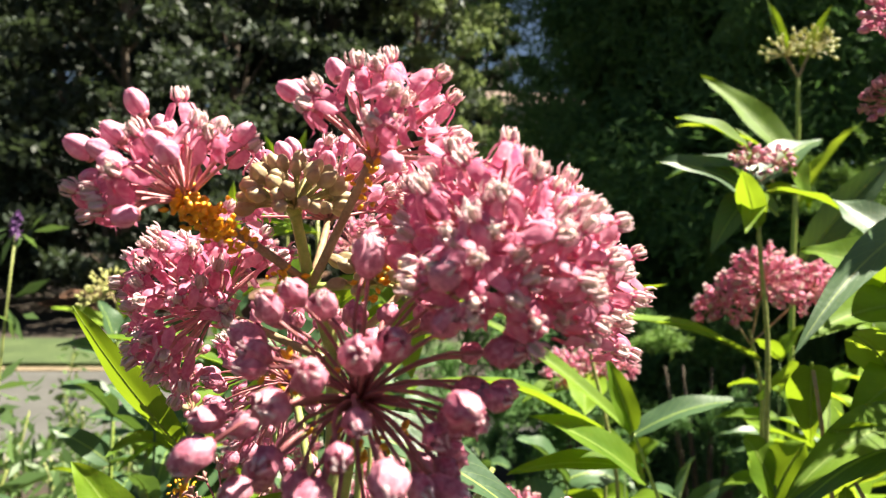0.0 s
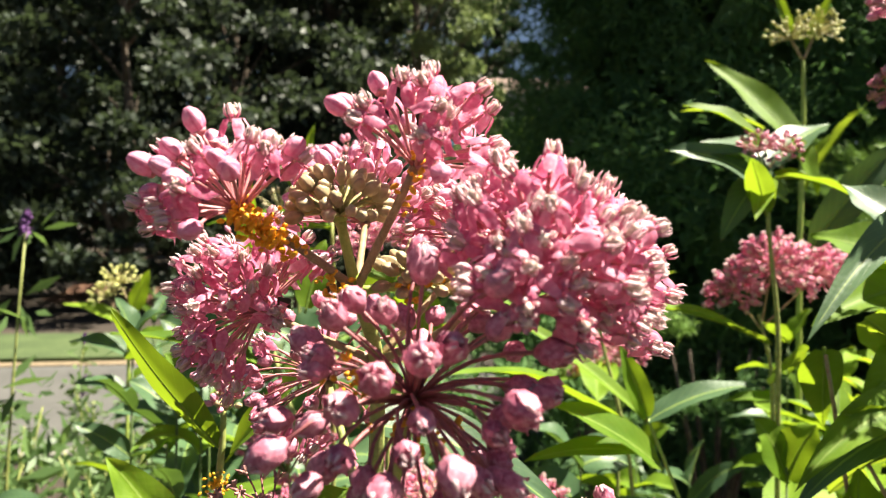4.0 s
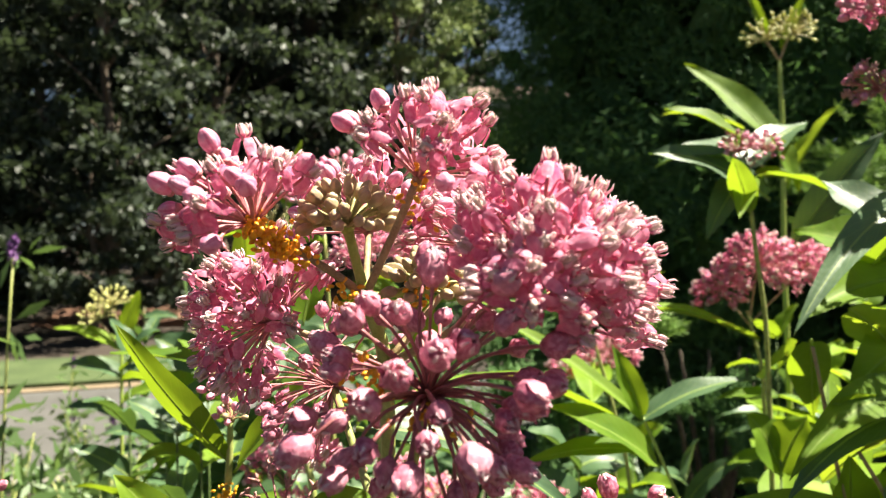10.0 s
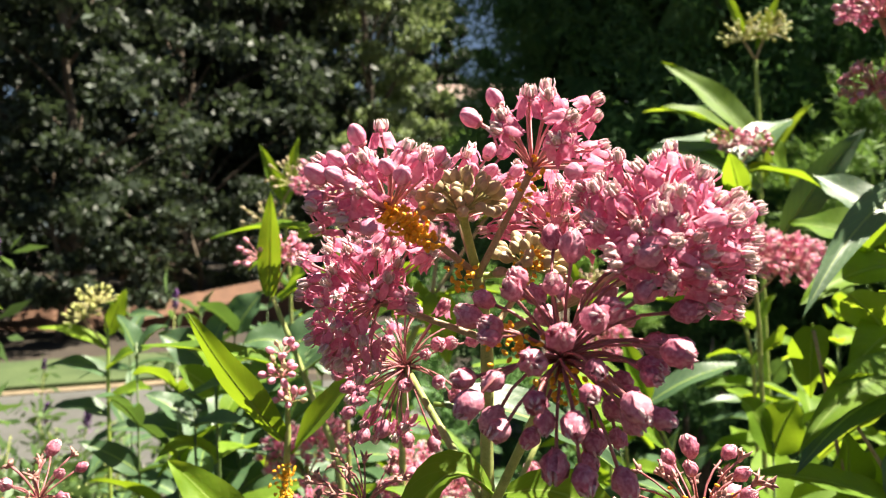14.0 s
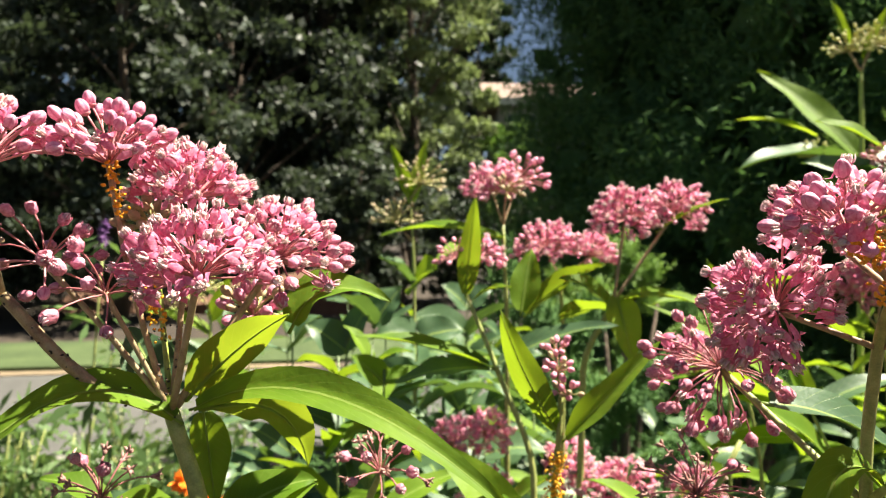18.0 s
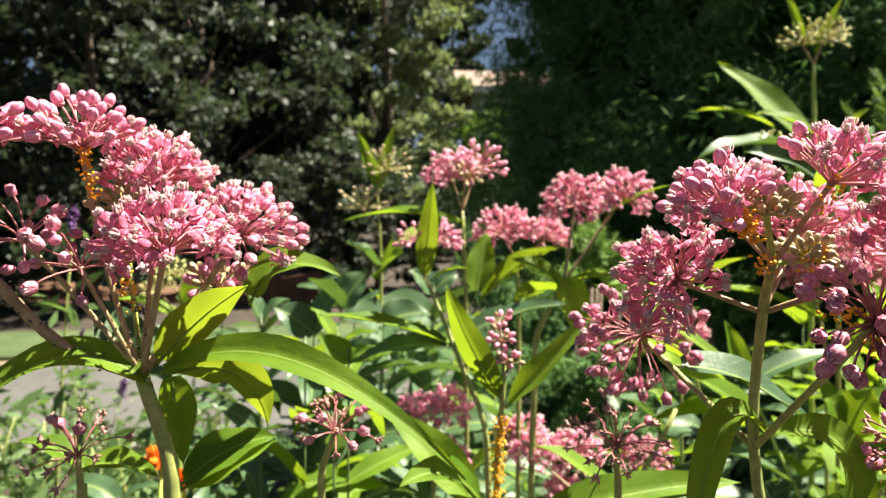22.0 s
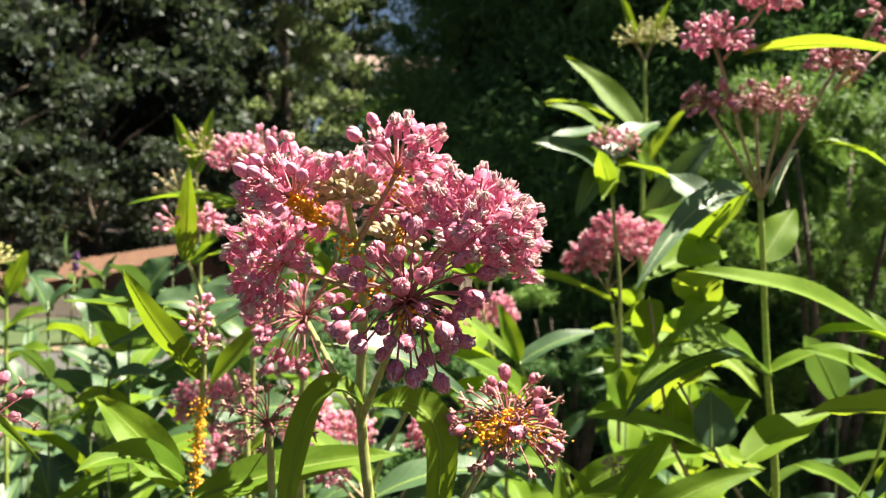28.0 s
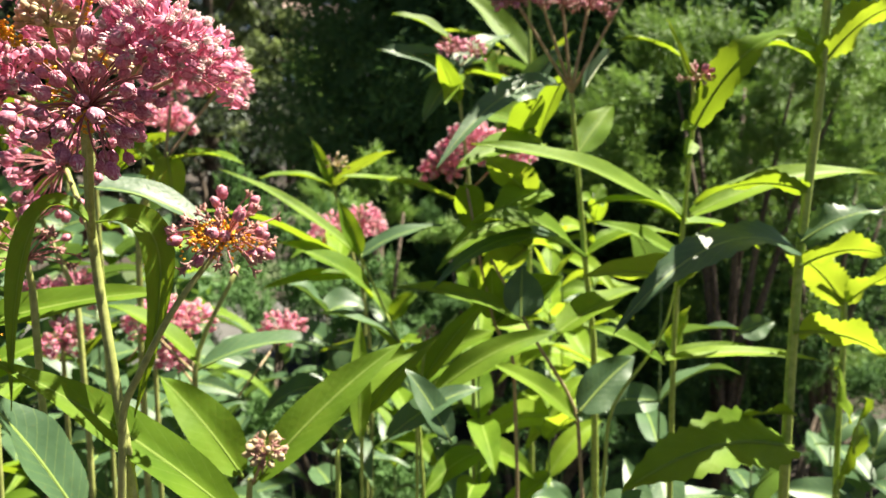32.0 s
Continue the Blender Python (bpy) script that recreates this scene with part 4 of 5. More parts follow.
# withered umbels low in front
for hub, foot, mm, count, mix, seed, spr in (
        ((-0.2122, 0.0714, 1.0820), (-0.2118, 0.0731, 1.0685), 14, 17, [("dry", 0.8), ("wilt", 0.2)], 41, 80),
        ((-0.1311, 0.0930, 1.0835), (-0.1364, 0.0965, 1.0658), 13, 20, [("dry", 0.8), ("wilt", 0.2)], 42, 82),
        ((-0.0345, 0.0728, 1.0836), (-0.0334, 0.0743, 1.0710), 15, 26, [("dry", 0.95), ("wilt", 0.05)], 43, 88)):
    q = thing("milkweed_plant", (foot[0], foot[1], 0), "thin milkweed stalk with a dried, drooping umbel", "milkweed", "milkweeds")
    stem(q, [(foot[0] + 0.01, foot[1] + 0.01, -0.02), (foot[0] + 0.006, foot[1], 0.7), foot, hub], 0.0024, 0.0012)
    umbel(q, hub, (0.05, -0.35, 0.9), mm, count, spr, mix, seed=seed)
q = thing("milkweed_leaf_shoot", (-0.2141, 0.09, 0), "short milkweed shoot with lance leaves", "milkweed", "milkweeds")
stem(q, [(-0.2141, 0.09, -0.02), (-0.2141, 0.086, 0.8), (-0.2161, 0.0838, 1.0683)], 0.0026, 0.0016)
leaf(q, (-0.2161, 0.0840, 1.0743), (-0.1890, 0.0791, 1.0727), 0.013, 0.1, 0.2, 16.0, seed=10)
leaf(q, (-0.2161, 0.0840, 1.0743), (-0.2378, 0.0839, 1.0834), 0.011, 0.1, 0.2, 16.0, seed=11)

# the bud spike between two leaves, its stalk crusted with orange aphids
K_FORK = (-0.0656, 0.1340, 1.0882)
pk = thing("milkweed_plant", (K_FORK[0], K_FORK[1], 0), "milkweed shoot with a pink bud spike and an aphid-crusted stalk", "milkweed", "milkweeds")
stem(pk, [(K_FORK[0] - 0.01, K_FORK[1], -0.02), (K_FORK[0] - 0.006, K_FORK[1], 0.7), (-0.0678, 0.1339, 1.0564), K_FORK, (-0.0652, 0.1341, 1.1010)], 0.0022, 0.0011, M_STEM)
for hub, n, seed in (((-0.0668, 0.1315, 1.1107), 12, 51), ((-0.0635, 0.1309, 1.1016), 12, 52), ((-0.0668, 0.1358, 1.1172), 8, 53)):
    umbel(pk, hub, (0.0, -0.2, 1.0), 7, n, 75, [("bud", 0.8), ("beige", 0.2)], (-0.0652, 0.1341, 1.1010), 0, thick=0.0008, seed=seed, size=0.75)
specks(pk, [(-0.0663, 0.1320, 1.0784), (-0.0678, 0.1319, 1.0571), (-0.0679, 0.1312, 1.0309)], 340, 0.0016, 8)
leaf(pk, (-0.0669, 0.1340, 1.0878), (-0.0909, 0.1065, 1.1362), 0.0125, 0, 0.2, -60.0, M_LEAF, seed=12, via=(-0.0814, 0.1194, 1.1132))
leaf(pk, (-0.0629, 0.1340, 1.0848), (-0.0281, 0.1276, 1.1241), 0.0130, 0, 0.18, 30.0, M_LEAF, seed=13, via=(-0.0477, 0.1282, 1.1027))
leaf(pk, (-0.0764, 0.1395, 1.0402), (-0.1158, 0.1574, 1.0761), 0.019, 0.06, 0.2, 50.0, M_LEAFLIME, seed=14)
leaf(pk, (-0.0756, 0.1396, 1.0438), (-0.1083, 0.1079, 1.0584), 0.016, 0.16, 0.2, 40.0, seed=16)


def add_leaves(q, leaves, slim, first=60):
    """Leaves (base, tip, width, sag, lean, mat) on a plant that stands."""
    for i, (base, tip, width, sag, lean, mt) in enumerate(leaves):
        leaf(q, base, tip, width * slim, sag, 0.18, 14 + 0.9 * lean if lean >= 0 else lean - 15, mt, seed=first + i)


def far_plant(foot, line, umbels, leaves, label, r=0.0024, mat=None, near=False, slim=0.62, spread=90, size=1.0):
    """A milkweed set back: a stem through the given line, umbels (hub, axis, mm, count, kinds, base) and leaves (base, tip, width, sag, lean, mat)."""
    q = thing("milkweed_plant", (foot[0], foot[1], 0), label, "milkweed", "milkweeds")
    low = Vector(line[0])
    stem(q, [(foot[0], foot[1], -0.02), ((foot[0] + low.x) / 2, (foot[1] + low.y) / 2, low.z * 0.6)] + list(line), r * 1.2, r * 0.6, mat)
    for i, (hub, axis, mm, count, mix, base) in enumerate(umbels):
        umbel(q, hub, axis, mm, count, spread, mix, base, 0, thick=r * 0.5, near=near, size=size, seed=int(abs(hub[0]) * 9999) + i)
    add_leaves(q, leaves, slim)
    return q


far_plant((-0.0625, 0.3574, 0.9676), [(-0.0661, 0.3596, 1.0923), (-0.0695, 0.3600, 1.1758)],
          [((-0.0770, 0.3600, 1.1986), (-0.1, -0.2, 1), 16, 38, MIXED, (-0.0695, 0.3600, 1.1758)), ((-0.0592, 0.3700, 1.2061), (0.1, -0.1, 1), 16, 34, BUDS, (-0.0695, 0.3600, 1.1758)),
           ((-0.0686, 0.3500, 1.1980), (0.0, -0.3, 1), 9, 20, [("beige", 1.0)], (-0.0695, 0.3600, 1.1758))],
          [((-0.0722, 0.3600, 1.1674), (-0.1585, 0.3787, 1.1682), 0.03, 0.08, 0, None), ((-0.0701, 0.3600, 1.1675), (-0.1198, 0.3192, 1.1464), 0.03, 0.1, 0, None)],
          "milkweed with a small pink flat head on a straight stalk", size=1.25)
far_plant((-0.0296, 0.3436, 0.9734), [(-0.0291, 0.3458, 1.0949), (-0.0311, 0.3460, 1.1396)],
          [((-0.0409, 0.3460, 1.1577), (-0.15, -0.3, 1), 20, 60, MIXED, (-0.0311, 0.3460, 1.1396)), ((-0.0093, 0.3501, 1.1543), (0.2, -0.2, 1), 17, 48, MIXED, (-0.0311, 0.3460, 1.1396))],
          [((-0.0563, 0.3299, 1.1160), (-0.0039, 0.3303, 1.1493), 0.036, 0.08, -20, None), ((-0.0315, 0.3399, 1.1117), (0.0015, 0.3102, 1.1195), 0.03, 0.1, -20, None)],
          "milkweed with two rounded pink umbels")
far_plant((-0.0592, 0.2569, 1.0046), [(-0.0599, 0.2572, 1.0316), (-0.0788, 0.2680, 1.0866), (-0.0978, 0.2787, 1.1320)],
          [((-0.1032, 0.2788, 1.1530), (-0.3, -0.1, 1), 12, 14, BUDS, (-0.0978, 0.2787, 1.1320)), ((-0.0885, 0.2793, 1.1532), (0.3, -0.2, 1), 12, 18, MIXED, (-0.0978, 0.2787, 1.1320))],
          [((-0.0980, 0.2736, 1.1324), (-0.0933, 0.2586, 1.1889), 0.022, 0.02, 60, None), ((-0.0842, 0.2680, 1.0915), (-0.1585, 0.2468, 1.1105), 0.032, 0.04, 0, M_LEAF),
           ((-0.0842, 0.2680, 1.0895), (-0.1378, 0.2571, 1.0831), 0.036, 0.06, 10, M_LEAFDARK), ((-0.0661, 0.2690, 1.1229), (-0.0587, 0.2803, 1.1590), 0.03, 0.04, 40, M_LEAF),
           ((-0.0802, 0.2681, 1.0915), (-0.0144, 0.2487, 1.1171), 0.032, 0.07, 10, M_LEAFDARK), ((-0.0914, 0.2789, 1.1304), (-0.0716, 0.2692, 1.1365), 0.014, 0.1, 0, None)],
          "milkweed shoot with small umbels and a leaf standing before them")
far_plant((-0.0261, 0.2840, 0.9951), [(-0.0269, 0.2859, 1.0864), (-0.0084, 0.2874, 1.1276)],
          [((-0.0017, 0.2889, 1.1768), (-0.05, -0.35, 1), 20, 74, FL, (-0.0084, 0.2874, 1.1276)), ((0.0309, 0.2967, 1.1816), (0.2, -0.2, 1), 19, 60, MIXED, (-0.0084, 0.2874, 1.1276))],
          [((0.0203, 0.2918, 1.1710), (0.0578, 0.2810, 1.1896), 0.014, 0.06, 0, None), ((-0.0100, 0.2873, 1.1240), (-0.0424, 0.2803, 1.1416), 0.03, 0.1, 20, None),
           ((-0.0067, 0.2876, 1.1312), (-0.0011, 0.2686, 1.0914), 0.034, 0.02, 60, M_LEAFLIME), ((-0.0048, 0.2874, 1.1277), (0.0433, 0.2695, 1.1250), 0.03, 0.1, 0, None)],
          "milkweed with a broad double head of open pink flowers", 0.0030, spread=104)
far_plant((-0.1407, 0.5998, 1.0605), [(-0.1420, 0.5998, 1.1213), (-0.1467, 0.5995, 1.2126)],
          [((-0.1365, 0.5994, 1.2281), (0.1, -0.2, 1), 16, 26, [("beige", 1.0)], (-0.1467, 0.5995, 1.2126)), ((-0.1615, 0.5997, 1.1879), (0.1, -0.2, 1), 16, 22, [("beige", 1.0)], (-0.1460, 0.5997, 1.1700))],
          [((-0.1467, 0.5995, 1.2126), (-0.1669, 0.5890, 1.2686), 0.024, 0.03, 50, None), ((-0.1466, 0.5996, 1.2065), (-0.1293, 0.5991, 1.2771), 0.024, 0.03, -50, None), ((-0.1420, 0.5998, 1.1213), (-0.1776, 0.5796, 1.1512), 0.07, 0.1, 0, M_LEAFDARK),
           ((-0.1420, 0.5998, 1.1213), (-0.1180, 0.5595, 1.1411), 0.08, 0.05, 40, None)],
          "milkweed with pale green bud clusters", size=1.5)
far_plant((-0.0902, 0.3370, 0.9630), [(-0.0901, 0.3375, 1.0038), (-0.0901, 0.3378, 1.0241)],
          [((-0.1014, 0.3378, 1.0276), (-0.2, -0.3, 1), 18, 46, FL, (-0.0901, 0.3376, 1.0120)), ((-0.0812, 0.3481, 1.0297), (0.2, -0.3, 1), 18, 46, FL, (-0.0901, 0.3376, 1.0120)), ((-0.0828, 0.3172, 0.9999), (0, -0.4, 1), 17, 40, FL, (-0.0899, 0.3271, 0.9868)), ((-0.0224, 0.3583, 1.0092), (0, -0.4, 1), 17, 40, FL, (-0.0487, 0.3475, 0.9790))],
          [((-0.0901, 0.3376, 1.0120), (-0.1285, 0.3174, 1.0361), 0.035, 0.1, 0, M_LEAFDARK), ((-0.0741, 0.3171, 0.9859), (-0.0405, 0.2975, 1.0185), 0.04, 0.08, 0, None)],
          "milkweed with pale pink heads low in the bed")

far_plant((-0.4700, 0.9500, 0), [(-0.4720, 0.9500, 0.9000), (-0.4700, 0.9500, 1.0600)],
          [((-0.4850, 0.9500, 1.0950), (-0.2, -0.2, 1), 14, 34, [("green", 1.0)], (-0.4700, 0.9500, 1.0600)), ((-0.5050, 0.9500, 1.0750), (-0.4, -0.2, 1), 12, 26, [("green", 1.0)], (-0.4710, 0.9500, 1.0300))],
          [((-0.4700, 0.9500, 1.0500), (-0.4380, 0.9400, 1.1180), 0.034, 0.02, -50, M_LEAF), ((-0.4715, 0.9500, 1.0300), (-0.5600, 0.9300, 1.0650), 0.04, 0.08, 10, M_LEAFLIME), ((-0.4715, 0.9500, 1.0000), (-0.4000, 0.9300, 1.0300), 0.05, 0.08, 10, M_LEAF),
           ((-0.4715, 0.9500, 0.9900), (-0.5500, 0.9300, 1.0100), 0.05, 0.1, 10, M_LEAFDARK), ((-0.4718, 0.9500, 0.9500), (-0.4000, 0.9300, 0.9700), 0.05, 0.1, 10, M_LEAF), ((-0.4718, 0.9500, 0.9300), (-0.5400, 0.9200, 0.9500), 0.05, 0.1, 10, M_LEAFDARK)],
          "milkweed with yellow-green bud clusters by the road", 0.004, M_STEMGREEN, slim=0.8, size=2.0)

# the tall plant with withered umbels on a fork of stalks
R_NODE, R_TWO = (0.2710, 0.2500, 1.1743), (0.2907, 0.2669, 1.0538)
pr = far_plant((R_TWO[0] + 0.02, R_TWO[1] + 0.01, 0), [(0.3002, 0.2687, 0.9719), R_TWO, R_NODE],
          [((0.2290, 0.2375, 1.2697), (-0.1, -0.3, 1), 15, 52, [("flower", 0.35), ("bud", 0.35), ("wilt", 0.3)], R_NODE), ((0.2671, 0.2426, 1.3011), (0.1, -0.3, 1), 14, 46, MIXED, (0.2349, 0.2376, 1.2626)),
           ((0.2244, 0.2367, 1.2316), (-0.2, -0.2, 1), 12, 44, [("wilt", 0.45), ("dry", 0.55)], R_NODE), ((0.2605, 0.2427, 1.2338), (0, -0.2, 1), 12, 44, [("wilt", 0.25), ("dry", 0.75)], R_NODE),
           ((0.2801, 0.2428, 1.2330), (0.1, -0.2, 1), 14, 40, [("dry", 0.8), ("wilt", 0.2)], R_NODE), ((0.3229, 0.2475, 1.2643), (0.1, -0.2, 1), 12, 44, [("dry", 0.4), ("wilt", 0.6)], R_NODE),
           ((0.3686, 0.2468, 1.2850), (0.2, -0.1, 1), 9, 16, [("wilt", 1.0)], (0.3229, 0.2476, 1.2485)), ((0.3527, 0.2467, 1.3010), (0, -0.1, 1), 7, 8, [("wilt", 1.0)], (0.3229, 0.2476, 1.2485))],
          [((0.2605, 0.2499, 1.1804), (0.1552, 0.1907, 1.1189), 0.026, 0.12, 35, M_LEAFDARK), ((0.2667, 0.2539, 1.1853), (0.2617, 0.2930, 1.1406), 0.03, 0.06, 0, None),
           ((0.2842, 0.2663, 1.1329), (0.3238, 0.2869, 1.1708), 0.036, 0.02, 30, None), ((0.2443, 0.2276, 1.2645), (0.3331, 0.1979, 1.2613), 0.018, 0.06, -10, M_LEAFLIME),
           (R_TWO, (0.1550, 0.2011, 1.0454), 0.04, 0.16, 10, M_LEAFDARK), (R_TWO, (0.3495, 0.2300, 1.0702), 0.026, 0.14, 0, None),
           ((0.2457, 0.2477, 1.1689), (0.2354, 0.2890, 1.1295), 0.034, 0.03, -20, M_LEAF)],
          "tall milkweed with withered russet umbels on forked stalks", 0.0034, M_STEMGREEN, True, slim=0.75, size=1.2)
add_leaves(pr, [((0.2600, 0.2755, 1.1386), (0.1825, 0.2416, 1.1206), 0.036, 0.06, 30, M_LEAF), ((0.2605, 0.2667, 1.1046), (0.2039, 0.2358, 1.0843), 0.04, 0.08, 30, M_LEAF), ((0.2721, 0.2509, 1.0645), (0.1569, 0.2014, 1.0548), 0.036, 0.2, 25, M_LEAF),
                ((0.2349, 0.2493, 1.0628), (0.2162, 0.2872, 1.0259), 0.05, 0.05, -20, M_LEAFLIME), ((0.2416, 0.2597, 1.0627), (0.1839, 0.2144, 1.0851), 0.04, 0.03, -20, M_LEAF), ((0.2472, 0.2667, 1.0995), (0.1979, 0.2242, 1.1271), 0.04, 0.03, -20, M_LEAFLIME), ((0.2510, 0.2741, 1.1496), (0.2179, 0.3140, 1.1663), 0.05, 0.05, 35, M_LEAF), ((0.2718, 0.3026, 1.1621), (0.2490, 0.3396, 1.1989), 0.05, 0.04, 35, M_LEAFDARK),
                ((0.3086, 0.2481, 1.2126), (0.3592, 0.2290, 1.1893), 0.02, 0.12, 0, None), ((0.2788, 0.2489, 1.1735), (0.3243, 0.2870, 1.2130), 0.03, 0.05, -30, M_LEAFDARK)], 0.75, 80)
far_plant((0.2300, 0.2469, 0.9719), [(0.2260, 0.2469, 0.9777), (0.2100, 0.2473, 1.0151), (0.1905, 0.2431, 1.1069)], [],
          [((0.1896, 0.2429, 1.1088), (0.2118, 0.2858, 1.0624), 0.03, 0.02, -25, M_LEAF), ((0.2120, 0.2473, 1.0113), (0.2616, 0.2406, 1.0435), 0.045, 0.05, 30, M_LEAF),
           ((0.2100, 0.2473, 1.0151), (0.2096, 0.2474, 1.0515), 0.034, 0.02, 60, M_LEAF)],
          "thin russet milkweed stalk with small rounded leaves", 0.0018, M_STEMRED, slim=0.75)
specks(pr, [(0.3336, 0.2455, 1.2602), (0.3322, 0.2455, 1.2503)], 24, 0.0018, 9)

# beside it, a shoot with a small bud cluster and a large leaf
S_LOW, S_TOP = (0.3154, 0.1809, 1.0433), (0.3092, 0.1589, 1.1440)
far_plant((S_LOW[0], S_LOW[1] + 0.01, 0), [(0.3182, 0.1888, 0.9915), S_LOW, (0.3151, 0.1754, 1.0868), S_TOP, (0.3053, 0.1533, 1.1673)],
          [((0.3058, 0.1511, 1.1703), (0.1, -0.3, 1), 8, 22, [("dry", 0.3), ("wilt", 0.3), ("beige", 0.4)], (0.3053, 0.1534, 1.1658))],
          [(S_TOP, (0.2880, 0.1384, 1.1391), 0.012, 0.02, 40, None), ((0.3091, 0.1589, 1.1347), (0.2977, 0.1487, 1.1233), 0.014, 0.05, 60, None), ((0.3053, 0.1534, 1.1658), (0.2805, 0.1438, 1.2032), 0.008, 0.03, 50, None),
           ((0.3121, 0.1803, 1.0895), (0.1671, 0.1555, 1.1324), 0.028, 0.06, 24, M_LEAF), ((0.3180, 0.1796, 1.0841), (0.2429, 0.1628, 1.0964), 0.022, 0.1, 0, None),
           ((0.3153, 0.1807, 1.0398), (0.3594, 0.1634, 1.0828), 0.024, 0.05, -20, M_LEAF), ((0.3179, 0.1794, 1.0824), (0.3111, 0.2033, 1.1068), 0.014, 0.05, 0, None), ((0.3165, 0.1749, 1.0834), (0.3769, 0.1809, 1.0641), 0.02, 0.1, 0, None), ((0.3159, 0.1793, 1.0490), (0.2367, 0.1587, 1.0553), 0.034, 0.03, -30, M_LEAFLIME)],
          "milkweed shoot with a small bud cluster and long leaves", 0.0022, M_STEMGREEN, True, slim=0.8)


def toothed_plant(foot, line, leaves, label, r):
    """A plant with broad toothed leaves in pairs."""
    q = thing("toothed_leaf_plant", (foot[0], foot[1], 0), label, "plant", "toothed-leaf plants")
    stem(q, [(foot[0], foot[1], -0.02), ((foot[0] + line[0][0]) / 2, (foot[1] + line[0][1]) / 2, line[0][2] * 0.6)] + list(line), r * 1.1, r * 0.8, M_STEMGREEN)
    add_toothed(q, leaves)
    return q


def add_toothed(q, leaves, first=90):
    for i, (base, tip, width, sag, lean, mt) in enumerate(leaves):
        leaf(q, base, tip, width, sag, 0.1, 14 + 0.9 * lean if lean >= 0 else lean - 15, mt, teeth=13, ripple=0.09, blunt=0.3, seed=first + i)


T_A, T_B = (0.3522, 0.1208, 0.9652), (0.3622, 0.1103, 1.2965)
pt = toothed_plant((T_A[0] - 0.01, T_A[1] + 0.01, 0), [T_A, (0.3609, 0.1253, 1.0689), (0.3697, 0.1240, 1.1660), T_B],
              [((0.3076, 0.1539, 1.1442), (0.3529, 0.1084, 1.1845), 0.024, 0.3, 30, M_LEAF), ((0.3582, 0.1244, 1.0692), (0.2211, 0.0912, 1.0353), 0.026, 0.16, 20, M_LEAFDARK),
               ((0.3711, 0.1236, 1.1722), (0.3296, 0.1359, 1.1847), 0.02, 0.2, 0, M_LEAF), ((0.3708, 0.1233, 1.1784), (0.4063, 0.1091, 1.2086), 0.035, 0.12, -25, M_LEAFLIME),
               ((0.3623, 0.1244, 1.1041), (0.2963, 0.1370, 1.0974), 0.022, 0.12, -10, M_LEAF), ((0.3590, 0.1220, 1.0748), (0.3953, 0.1000, 1.0930), 0.026, 0.1, 20, M_LEAFDARK)],
              "toothed-leaf plant with a thick green stalk and lime leaves", 0.0034)
add_toothed(pt, [((0.3559, 0.1176, 1.2620), (0.2430, 0.1018, 1.2754), 0.023, 0.02, -20, M_LEAF), ((0.3668, 0.1156, 1.2443), (0.3322, 0.1014, 1.2116), 0.03, 0.12, -10, M_LEAFLIME), ((0.3670, 0.1158, 1.2413), (0.4038, 0.1035, 1.2195), 0.034, 0.1, -25, M_LEAFLIME),
                 ((0.3600, 0.1220, 1.0610), (0.4181, 0.1200, 1.0646), 0.028, 0.1, -25, M_LEAFLIME), ((0.3565, 0.1190, 1.0215), (0.3949, 0.0950, 1.0108), 0.034, 0.1, -25, M_LEAFLIME), ((0.3510, 0.1180, 0.9532), (0.2317, 0.1000, 0.9473), 0.04, 0.1, 25, M_LEAF),
                 ((0.3522, 0.1180, 0.9729), (0.3182, 0.1257, 0.9684), 0.022, 0.08, -10, M_LEAFLIME)], 100)
pt_low = toothed_plant((0.4347, 0.1649, 0.9305), [(0.4324, 0.1652, 0.9384), (0.4354, 0.1679, 1.0287), (0.4240, 0.1691, 1.0590)],
              [((0.4355, 0.1678, 1.0250), (0.3730, 0.1517, 1.0644), 0.026, 0.1, -25, M_LEAFLIME), ((0.4355, 0.1678, 1.0250), (0.4647, 0.1473, 1.0493), 0.03, 0.1, -25, M_LEAFLIME), ((0.4336, 0.1671, 0.9838), (0.4273, 0.1500, 0.9488), 0.022, 0.06, -25, M_LEAFLIME), ((0.4318, 0.1640, 0.8950), (0.4143, 0.1250, 0.9747), 0.042, 0.03, 30, M_LEAF)],
              "smaller toothed-leaf shoot with lime leaves", 0.0024)
add_leaves(pt_low, [((0.3176, 0.1700, 1.0893), (0.4456, 0.1500, 1.1131), 0.022, 0.08, 20, M_LEAFLIME), ((0.3077, 0.1800, 0.9937), (0.4144, 0.1600, 0.9895), 0.012, 0.05, 10, M_LEAFLIME)], 1.0, 140)

# pink heads and yellow-green buds further back
far_plant((0.2621, 0.4522, 1.0092), [(0.2594, 0.4520, 1.0533), (0.2480, 0.4513, 1.1083)],
          [((0.2571, 0.4514, 1.1438), (-0.1, -0.4, 1), 20, 74, FL, (0.2491, 0.4514, 1.0974)), ((0.2961, 0.4626, 1.1374), (0.2, -0.3, 1), 20, 70, FL, (0.2491, 0.4514, 1.0974)), ((0.2279, 0.4508, 1.1261), (-0.2, -0.3, 1), 14, 36, FL, (0.2491, 0.4514, 1.0974))],
          [((0.2506, 0.4416, 1.0874), (0.1197, 0.3997, 1.1170), 0.04, 0.06, 0, None), ((0.2563, 0.4420, 1.0656), (0.2512, 0.3920, 1.0924), 0.06, 0.02, 60, M_LEAF)],
          "milkweed with a large rounded cluster of open pink flowers", spread=108, size=1.35)
